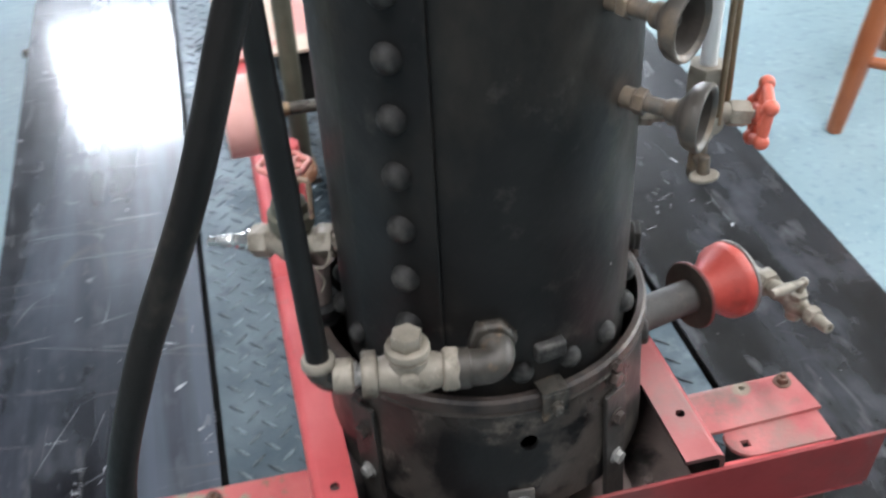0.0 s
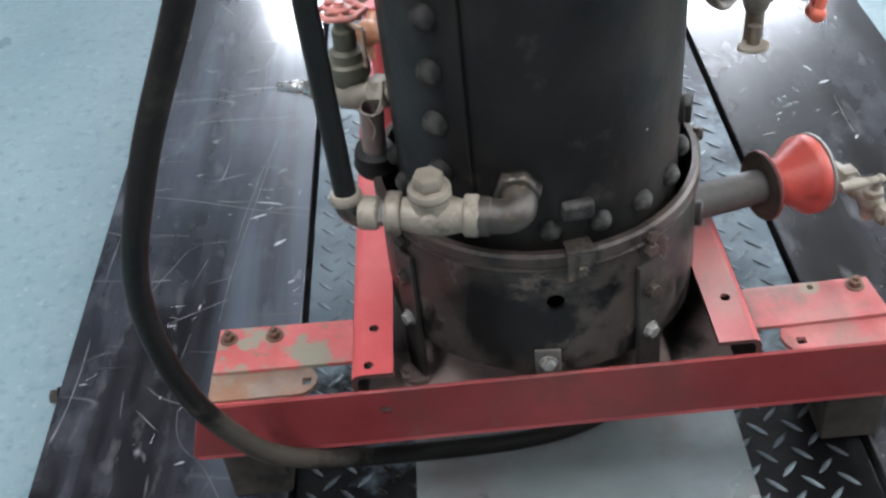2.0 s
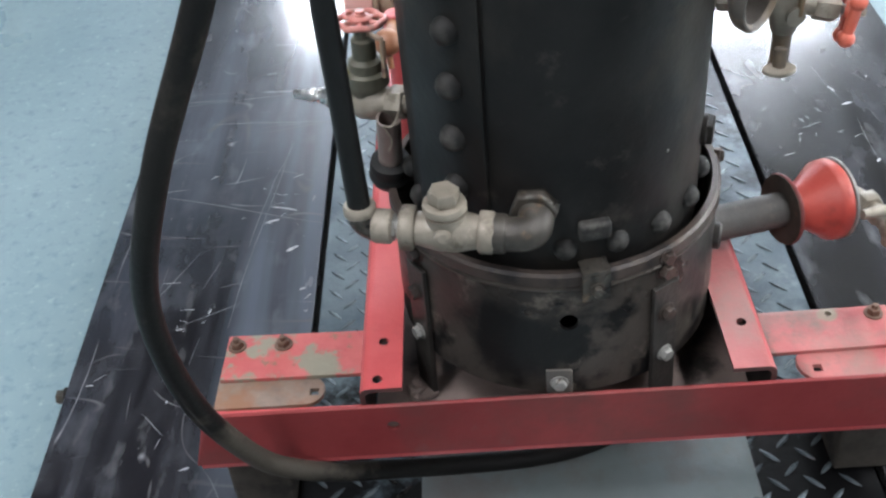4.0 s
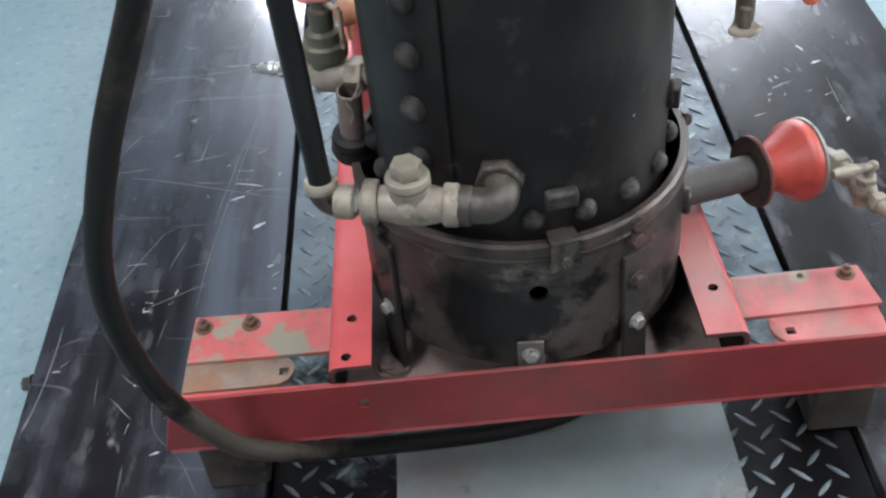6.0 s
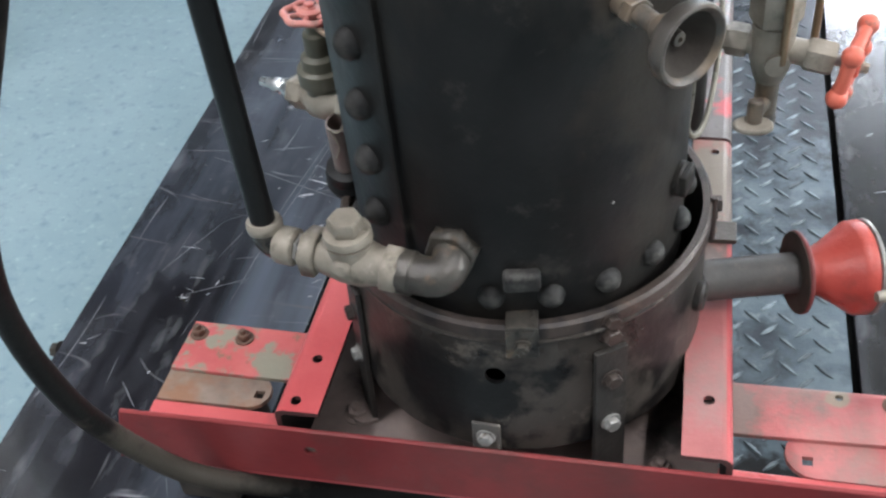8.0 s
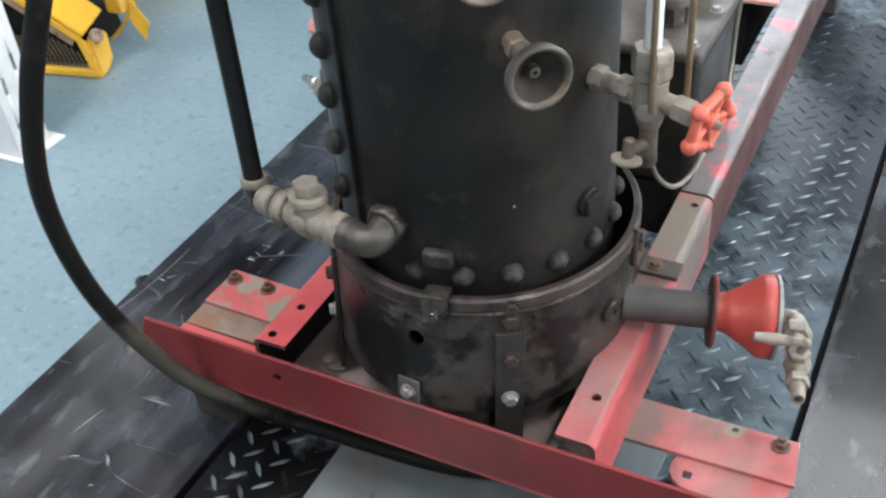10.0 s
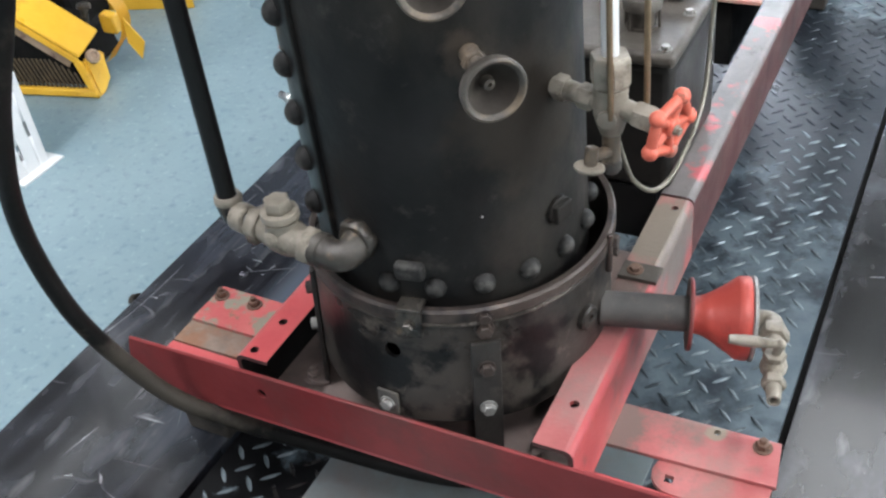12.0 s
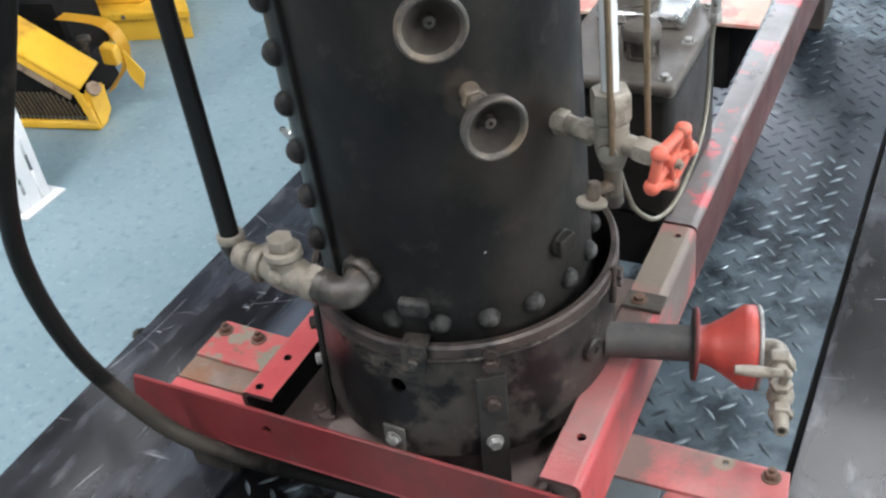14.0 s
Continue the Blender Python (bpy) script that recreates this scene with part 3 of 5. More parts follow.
# ---- room ----
def room():
    X0, X1, Y0, Y1 = -3.4, 3.4, -3.6, 4.1
    T = 0.15
    solid("floor", box(X0 - T, X1 + T, Y0 - T, Y1 + T, FLOOR_Z - 0.1, FLOOR_Z), M_FLOOR, "worn pale blue speckled lino floor", "floor", "structure")
    solid("ceiling", box(X0 - T, X1 + T, Y0 - T, Y1 + T, CEIL_Z, CEIL_Z + 0.12), M_CEIL, "plain dark grey painted ceiling", "ceiling", "structure")
    solid("wall_south", box(X0, X1, Y0 - T, Y0, FLOOR_Z, CEIL_Z), M_WALL, "plain grey-blue painted wall", "wall", "structure")
    solid("wall_west", box(X0 - T, X0, Y0 - T, Y1 + T, FLOOR_Z, CEIL_Z), M_WALL, "plain grey-blue painted wall", "wall", "structure")
    ey0, ey1, ez0, ez1 = -0.45, 1.95, 0.7, 2.0
    wall = merged(box(X1, X1 + T, Y0 - T, ey0, FLOOR_Z, CEIL_Z), box(X1, X1 + T, ey1, Y1 + T, FLOOR_Z, CEIL_Z),
                  box(X1, X1 + T, ey0, ey1, FLOOR_Z, ez0), box(X1, X1 + T, ey0, ey1, ez1, CEIL_Z))
    solid("wall_east", wall, M_WALL, "grey-blue painted wall with the added side window", "wall", "structure")
    # unseen window, added to carry the fill light from the right
    w = thing("window_2", (X1, ey0, ez0), "white-framed side window, added unseen for light from the right", "window", kind="structure")
    part("window_frame", merged(box(X1 - 0.01, X1 + 0.06, ey0, ey0 + 0.05, ez0, ez1, 0.004), box(X1 - 0.01, X1 + 0.06, ey1 - 0.05, ey1, ez0, ez1, 0.004),
                                box(X1 - 0.01, X1 + 0.06, ey0 + 0.05, ey1 - 0.05, ez0, ez0 + 0.05, 0.004), box(X1 - 0.01, X1 + 0.06, ey0 + 0.05, ey1 - 0.05, ez1 - 0.05, ez1, 0.004)), M_FRAMEW, w)
    g = part("pane", box(X1 + 0.008, X1 + 0.012, ey0 + 0.05, ey1 - 0.05, ez0 + 0.05, ez1 - 0.05), M_GLASS, w, "clear glass pane")
    g.visible_shadow = False
    (a0, a1, a2, a3), (b0, b1, b2, b3) = NORTH_WINDOWS
    wall = merged(box(X0, a0, Y1, Y1 + T, FLOOR_Z, CEIL_Z), box(a1, b0, Y1, Y1 + T, FLOOR_Z, CEIL_Z), box(b1, X1, Y1, Y1 + T, FLOOR_Z, CEIL_Z),
                  box(a0, a1, Y1, Y1 + T, FLOOR_Z, a2), box(a0, a1, Y1, Y1 + T, a3, CEIL_Z), box(b0, b1, Y1, Y1 + T, FLOOR_Z, b2), box(b0, b1, Y1, Y1 + T, b3, CEIL_Z))
    solid("wall_north", wall, M_PALEWALL, "pale blue-grey painted wall with two windows", "wall", "structure")
    b = 0.05
    for n, (wx0, wx1, wz0, wz1) in zip((1, 3), NORTH_WINDOWS):
        w = thing("window_%d" % n, (wx0, Y1, wz0), "white-framed window letting in daylight", "window", kind="structure")
        part("window_frame", merged(box(wx0, wx0 + b, Y1 - 0.01, Y1 + 0.06, wz0, wz1, 0.004), box(wx1 - b, wx1, Y1 - 0.01, Y1 + 0.06, wz0, wz1, 0.004),
                                    box(wx0 + b, wx1 - b, Y1 - 0.01, Y1 + 0.06, wz0, wz0 + b, 0.004), box(wx0 + b, wx1 - b, Y1 - 0.01, Y1 + 0.06, wz1 - b, wz1, 0.004)), M_FRAMEW, w)
        g = part("pane", box(wx0 + b, wx1 - b, Y1 + 0.008, Y1 + 0.012, wz0 + b, wz1 - b), M_GLASS, w, "clear glass pane")
        g.visible_shadow = False
    # housings and glowing diffusers of the added fill lights, all out of view
    for (lx, ly), _watts, wide in FILL_TUBES:
        f = thing("fill_fitting", (lx, ly, CEIL_Z), "unseen white ceiling fitting added for fill light", "ceiling light", "ceiling lights")
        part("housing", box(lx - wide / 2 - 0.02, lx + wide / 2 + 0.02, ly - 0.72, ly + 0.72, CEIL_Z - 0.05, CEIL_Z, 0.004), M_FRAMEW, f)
        part("diffuser", box(lx - wide / 2, lx + wide / 2, ly - 0.70, ly + 0.70, CEIL_Z - 0.075, CEIL_Z - 0.051, 0.008), M_DIFFUSER, f, "glowing opal diffuser of the added fill light")


room()

# ---- trolley deck ----
DECK_L = [(-0.584, -0.75), (-0.290, -0.75), (-0.290, 2.0), (-0.584, 2.0)]
DECK_R = [(0.336, -0.75), (0.634, -0.75), (0.634, 2.0), (0.336, 2.0)]
PLATE = [(-0.282, -0.74), (0.328, -0.74), (0.328, 1.99), (-0.282, 1.99)]


def scuffs(spots, name, parent, seed, mat, label):
    """Thin chips and scratches that stand a hair above the board."""
    rnd = random.Random(seed)
    bm = bmesh.new()
    for x, y, length, ang, wid in spots:
        n = 5
        a = radians(ang)
        up, dn = [], []
        for i in range(n + 1):
            u = i / n - 0.5
            w = wid * (1 - (2 * u) ** 2) * rnd.uniform(0.5, 1.2) + 0.0002
            k = 0.03 * length * math.sin(3 * u + seed)
            px, py = x + u * length * math.cos(a) - k * math.sin(a), y + u * length * math.sin(a) + k * math.cos(a)
            up.append(bm.verts.new((px - w * math.sin(a), py + w * math.cos(a), 0.0004)))
            dn.append(bm.verts.new((px + w * math.sin(a), py - w * math.cos(a), 0.0004)))
        for i in range(n):
            bm.faces.new((dn[i], dn[i + 1], up[i + 1], up[i]))
    ob = part(name, bm, mat, parent, label)
    return tagged(ob, kind="stuff")


def trolley():
    t = thing("flat_trolley", (0, 0.6, FLOOR_Z), "low flat trolley with black boards and a steel tread plate", "trolley")
    left = part("deck_board", prism(DECK_L, -0.021, 0.0, 0.0015), M_PLY, t, "scratched glossy black board")
    right = part("deck_board", prism(DECK_R, -0.021, 0.0, 0.0015), M_PLYDUST, t, "dusty scratched black board")
    rnd = random.Random(5)
    chips = [(-0.329, 0.321, 0.021, 32, 0.0030), (-0.308, 0.238, 0.009, 21, 0.0028), (-0.460, 0.175, 0.012, 10, 0.0011), (-0.417, -0.049, 0.012, 15, 0.0018), (-0.556, 0.087, 0.010, -0, 0.0012), (-0.455, 0.053, 0.005, 62, 0.0012), (-0.364, 0.384, 0.023, 16, 0.0022), (-0.426, 0.205, 0.011, 72, 0.0010), (-0.350, 0.412, 0.043, -19, 0.0014)]
    for cx, cy, sx, sy, n in ((-0.365, 0.425, 0.035, 0.026, 12), (-0.44, 0.16, 0.05, 0.07, 7), (-0.43, 0.30, 0.09, 0.28, 9)):
        for _ in range(n):
            chips.append((min(-0.30, rnd.gauss(cx, sx)), rnd.gauss(cy, sy), rnd.choice((0.004, 0.006, 0.010, 0.022)) * rnd.uniform(0.6, 1.3), rnd.choice((-15, 10, 30, 80)) + rnd.uniform(-15, 15), rnd.uniform(0.0001, 0.0005)))
    scuffs(chips, "chip", left, 1, M_SCUFF, "pale chips")
    lines = [(-0.408, 0.414, 0.246, -16, 0.0007), (-0.375, 0.376, 0.407, 87, 0.0004), (-0.380, 0.411, 0.160, 86, 0.0005), (-0.483, 0.271, 0.119, 68, 0.0005), (-0.430, 0.196, 0.093, 31, 0.0006), (-0.398, 0.638, 0.184, -0, 0.0006), (-0.434, 0.276, 0.055, 77, 0.0004), (-0.435, 0.135, 0.048, 86, 0.0005), (-0.466, 0.019, 0.047, -45, 0.0006), (-0.409, 0.788, 0.024, 11, 0.0010), (-0.451, 0.712, 0.175, 9, 0.0003), (-0.361, 0.520, 0.117, 81, 0.0003)]
    scuffs(lines, "scratch", left, 3, M_SCRATCH, "faint grey scratches")
    chips = [(0.490, 0.621, 0.018, -66, 0.0024), (0.502, 0.578, 0.020, 21, 0.0024), (0.503, 0.430, 0.012, 58, 0.0018), (0.436, 0.334, 0.014, 67, 0.0012)]
    for _ in range(14):
        chips.append((rnd.gauss(0.44, 0.025), rnd.gauss(0.52, 0.05), rnd.uniform(0.006, 0.022), rnd.choice((-70, 20, 55)) + rnd.uniform(-20, 20), rnd.uniform(0.0002, 0.0006)))
    scuffs(chips, "chip", right, 2, M_SCUFF, "pale chips")
    lines = [(0.489, 0.637, 0.117, -76, 0.0004), (0.505, 0.482, 0.110, -88, 0.0004), (0.436, 0.631, 0.024, -85, 0.0006), (0.495, 0.222, 0.087, 25, 0.0003)]
    scuffs(lines, "scratch", right, 4, M_SCRATCH, "faint grey scratches")
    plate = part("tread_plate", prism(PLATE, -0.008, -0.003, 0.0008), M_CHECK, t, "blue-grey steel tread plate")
    # raised lozenges, laid like a basket weave on axes turned by 45 degrees
    pitch = 0.0265
    half, wide, tall = 0.0130, 0.0030, 0.0023
    prof = [(-1, 0.12), (-0.6, 0.75), (0, 1), (0.6, 0.75), (1, 0.12)]

    def lozenge(bm, m):
        rows = []
        for u, w in prof:
            rows.append([bm.verts.new(m @ Vector((u * half, v * wide * w, tall * z * (w ** 0.5)))) for v, z in ((-1, 0), (-0.5, 0.85), (0.5, 0.85), (1, 0))])
        for r0, r1 in zip(rows, rows[1:]):
            for k in range(3):
                bm.faces.new((r0[k], r1[k], r1[k + 1], r0[k + 1]))

    one = bmesh.new()
    lozenge(one, Matrix.Identity(4))
    single = mesh_of("tread_lug", one, M_LUGPIECE)
    field = bmesh.new()
    for i in range(-50, 75):
        for j in range(-50, 75):
            cx, cy = (i - j) * pitch * 0.7071, (i + j) * pitch * 0.7071
            if cx < -0.268 or cx > 0.314 or cy < -0.72 or cy > 1.97:
                continue
            m = Matrix.Translation((cx, cy, -0.0032)) @ Matrix.Rotation(radians(45 if (i + j) % 2 else 135), 4, "Z")
            if (cx > 0.205 and -0.30 < cy < 0.80) or (cx < -0.20 and -0.22 < cy < 0.60):
                ob = new("tread_lug", single)
                ob.parent = plate
                ob.matrix_local = Matrix.Translation(-ORIGIN[plate]) @ m
                ORIGIN[ob] = ORIGIN[plate]
            else:
                lozenge(field, m)
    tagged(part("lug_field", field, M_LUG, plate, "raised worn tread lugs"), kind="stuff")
    # carrying frame
    for x0, x1 in ((-0.555, -0.515), (0.565, 0.605)):
        part("side_beam", box(x0, x1, -0.72, 1.97, -0.062, -0.022, 0.004), M_TROLLEY, t)
    for y in (-0.70, 0.1, 0.9, 1.90):
        part("cross_beam", box(-0.514, 0.564, y, y + 0.04, -0.062, -0.0225, 0.003), M_TROLLEY, t)
    part("under_sheet", box(-0.51, 0.56, -0.655, 1.895, -0.0215, -0.0210), M_DARKPLATE, t)
    for x in (-0.535, 0.585):
        for y in (-0.66, 1.9):
            leg = part("caster_plate", box(x - 0.03, x + 0.03, y - 0.03, y + 0.03, -0.068, -0.0625, 0.001), M_TROLLEY, t)
            part("caster", lathe((x - 0.014, y, FLOOR_Z + 0.036), (1, 0, 0), [(0, 0.030), (0.003, 0.036), (0.025, 0.036), (0.028, 0.030)], 28), M_RUBBER, leg, "black rubber caster wheel")
            part("fork", merged(box(x - 0.024, x - 0.018, y - 0.014, y + 0.014, FLOOR_Z + 0.03, -0.0685, 0.001), box(x + 0.018, x + 0.024, y - 0.014, y + 0.014, FLOOR_Z + 0.03, -0.0685, 0.001)), M_TROLLEY, leg)
    for y in (0.079, 1.40):
        x = -0.584
        part("edge_bolt", merged(bolt_on((x - 0.001, y, -0.008), (-1, 0, 0), 0.016, 0.01)), M_IRONFIT, t, "dull steel bolt in the board's edge")
    s = solid("steel_sheet", prism([(-0.154, -0.62), (0.200, -0.62), (0.2065, 0.11), (-0.149, 0.10)], -0.0012, 0.0012, 0.0006), M_SHEET, "loose grey steel sheet lying on the tread plate", "metal sheet")
    return t


trolley()


# ---- red chassis ----
def rail(sign, y0, y1, x0, x1, z0, z1, holes, mat, name, parent, label=""):
    """A folded angle: a top flange and an outer wall with a rounded corner. x0, x1: the outer edge at y0 and at y1."""
    w, t, rr = 0.040, 0.005, 0.009
    prof = [(-w, z1), (-rr, z1)] + [(-rr + rr * math.sin(a), z1 - rr + rr * math.cos(a)) for a in (0.4, 0.8, 1.2)] + [(0, z1 - rr), (0, z0), (-t, z0), (-t, z1 - t - 0.004), (-t - 0.004, z1 - t), (-w, z1 - t)]
    bm = bmesh.new()
    ends = []
    for y, x in ((y0, x0), (y1, x1)):
        ends.append([bm.verts.new((sign * (x + a), y, z)) for a, z in prof])
    n = len(prof)
    for i in range(n):
        j = (i + 1) % n
        bm.faces.new((ends[0][i], ends[0][j], ends[1][j], ends[1][i]))
    bm.faces.new(ends[0][::-1])
    bm.faces.new(ends[1])
    bmesh.ops.recalc_face_normals(bm, faces=bm.faces)
    if holes:
        bm = bored(bm, [((sign * x, y, z1 - 0.002), (0, 0, 1), r, 0.02) for x, y, r in holes])
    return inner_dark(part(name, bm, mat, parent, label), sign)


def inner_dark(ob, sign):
    """Darkens the inside of a folded rail to stand for its shade; darker red on its end."""
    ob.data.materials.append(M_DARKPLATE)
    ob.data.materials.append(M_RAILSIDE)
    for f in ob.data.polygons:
        # underside and inner faces: shade put into the colour
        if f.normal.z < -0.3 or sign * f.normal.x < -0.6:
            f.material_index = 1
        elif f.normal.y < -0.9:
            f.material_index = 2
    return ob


def chassis():
    c = thing("red_chassis", (0, 0.2, 0.125), "faded red angle-iron chassis with flaking paint, on timber blocks", "metal frame")
    # front angle: upright leg and foot flange
    bar = prism([(-0.336, -0.150), (0.356, -0.150), (0.356, -0.1455), (-0.336, -0.1455)], 0.130, 0.199)
    for v in bar.verts:
        if v.co.x < 0 and v.co.z < 0.15:
            v.co.x -= 0.020
        if v.co.x > 0 and v.co.z < 0.15:
            v.co.x -= 0.008
    bmesh.ops.bevel(bar, geom=bar.edges[:], offset=0.001, segments=1, affect="EDGES")
    bar = bored(bar, [((-0.162, -0.148, 0.172), (0, 1, 0), 0.0062, 0.03)])
    part("front_bar", bar, M_REDBAR, c, "dark red front bar")
    part("front_flange", prism([(-0.354, -0.1452), (0.348, -0.1452), (0.348, -0.088), (-0.354, -0.0768)], 0.1195, 0.125, 0.001), M_RED, c)
    # cross plates, front pair rounded at the inner end
    part("cross_plate", prism([(-0.350, -0.041), (-0.160, -0.044), (-0.160, 0.018), (-0.348, 0.023)], 0.127, 0.132, 0.0008), M_REDPATCH, c, "flaking red plate with grey-green primer")
    part("cross_plate", bored(prism([(0.160, -0.053), (0.356, -0.048), (0.349, 0.008), (0.160, 0.007)], 0.127, 0.132, 0.0008), [((0.287, 0.000, 0.13), (0, 0, 1), 0.0035, 0.02)]), M_REDWORN, c, "worn red cross plate")
    for s, mat, hole, front, half in ((-1, M_REDRUST, (0.250, -0.060), -0.0765, 0.0195), (1, M_REDWORN, (0.258, -0.070), -0.0875, 0.025)):
        mid = front + half
        tip = [(s * (0.239 + half - half * math.cos(a)), mid + half * math.sin(a)) for a in (math.pi / 2, 1.2, 0.8, 0.4, 0, -0.4, -0.8, -1.2, -math.pi / 2)]
        poly = [(s * 0.352, front + 2 * half)] + tip + [(s * 0.352, front)]
        poly = poly if s < 0 else poly[::-1]
        part("cross_strip", bored(prism(poly, 0.1215, 0.1268, 0.0006), [((s * hole[0], hole[1], 0.126), (0, 0, 1), 0.0066, 0.02, 4)]), mat, c, "red strip with a rounded end and a square hole")
    for x, y in ((-0.337, 0.006), (-0.287, 0.005), (0.333, -0.004)):
        part("bolt", bolt_up((x, y, 0.132), 0.012, 0.007), M_RUSTBOLT, c, "rusty bolt and nut")
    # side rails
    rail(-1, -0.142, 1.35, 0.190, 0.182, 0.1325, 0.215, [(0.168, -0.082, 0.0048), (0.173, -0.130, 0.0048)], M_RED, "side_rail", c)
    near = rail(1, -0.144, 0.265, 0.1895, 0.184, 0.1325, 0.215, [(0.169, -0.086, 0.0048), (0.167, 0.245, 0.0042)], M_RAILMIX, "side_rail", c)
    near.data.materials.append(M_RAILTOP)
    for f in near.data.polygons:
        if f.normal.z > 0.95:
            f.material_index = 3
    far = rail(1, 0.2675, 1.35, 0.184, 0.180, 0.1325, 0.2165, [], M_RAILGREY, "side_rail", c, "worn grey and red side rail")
    # outer wall darker and redder-brown than the grey top
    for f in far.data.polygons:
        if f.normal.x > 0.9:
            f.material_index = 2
    part("base_plate", prism([(-0.1835, -0.139), (0.1835, -0.139), (0.1765, 0.243), (-0.1765, 0.243)], 0.1326, 0.1386, 0.001), M_BASE, c, "rusty brown base plate")
    part("rear_plate", prism([(-0.205, 0.774), (0.140, 0.774), (0.137, 1.04), (-0.20, 1.04)], 0.217, 0.223, 0.001), M_BEIGE, c, "beige and pink plate across the rails")
    # black block put in for the shade in the opening below the plate
    part("rear_box", box(-0.11, 0.094, 0.792, 1.02, 0.10, 0.2165, 0.002), M_DARK, c, "black block standing for the dark opening under the rear plate")
    b = part("side_bracket", box(0.146, 0.189, 0.104, 0.131, 0.2155, 0.2205, 0.0008), M_CASE, c, "small steel bracket")
    part("bolt", bolt_up((0.162, 0.117, 0.2205), 0.011, 0.005, False), M_RUSTBOLT, c, "rusty bolt")
    for x, y in ((-0.143, -0.080), (0.134, -0.105)):
        part("foot_bolt", bolt_up((x, y, 0.139), 0.016, 0.008), M_BASE, c, "rust-brown bolt")
    for x0, x1, y0 in ((-0.348, -0.284, -0.103), (0.284, 0.346, -0.101), (-0.175, -0.11, 1.22), (0.105, 0.17, 1.22)):
        h = 0.119 if y0 < 0 else 0.132
        solid("timber_block", box(x0, x1, y0, y0 + 0.11, 0.0002, h, 0.004), M_BLOCK, "old grey-brown timber packing block under the chassis", "timber block", group="packing blocks")


chassis()

# ---- boiler ----
SHELL_R, SKIRT_R = 0.1335, 0.1557
LEAN = 0.11


def axis(z):
    return Vector((0.0045, 0.0215, z))


def on_shell(az, z, r=SHELL_R):
    a = radians(az)
    return axis(z) + Vector((r * math.sin(a), -r * math.cos(a), 0))


def skirt_axis(z):
    """The skirt stands a little out of true: it leans back."""
    return Vector((0.003, 0.018 + LEAN * (z - 0.2), z))


def on_skirt(az, z, r=SKIRT_R):
    a = radians(az)
    return skirt_axis(z) + Vector((r * math.sin(a), -r * math.cos(a), 0))


def leaned(bm):
    """A body turned about the z axis, set on the skirt's leaning axis."""
    for v in bm.verts:
        c = skirt_axis(v.co.z)
        v.co.x += c.x
        v.co.y += c.y
    return bm


def out(az):
    return Vector((math.sin(radians(az)), -math.cos(radians(az)), 0))


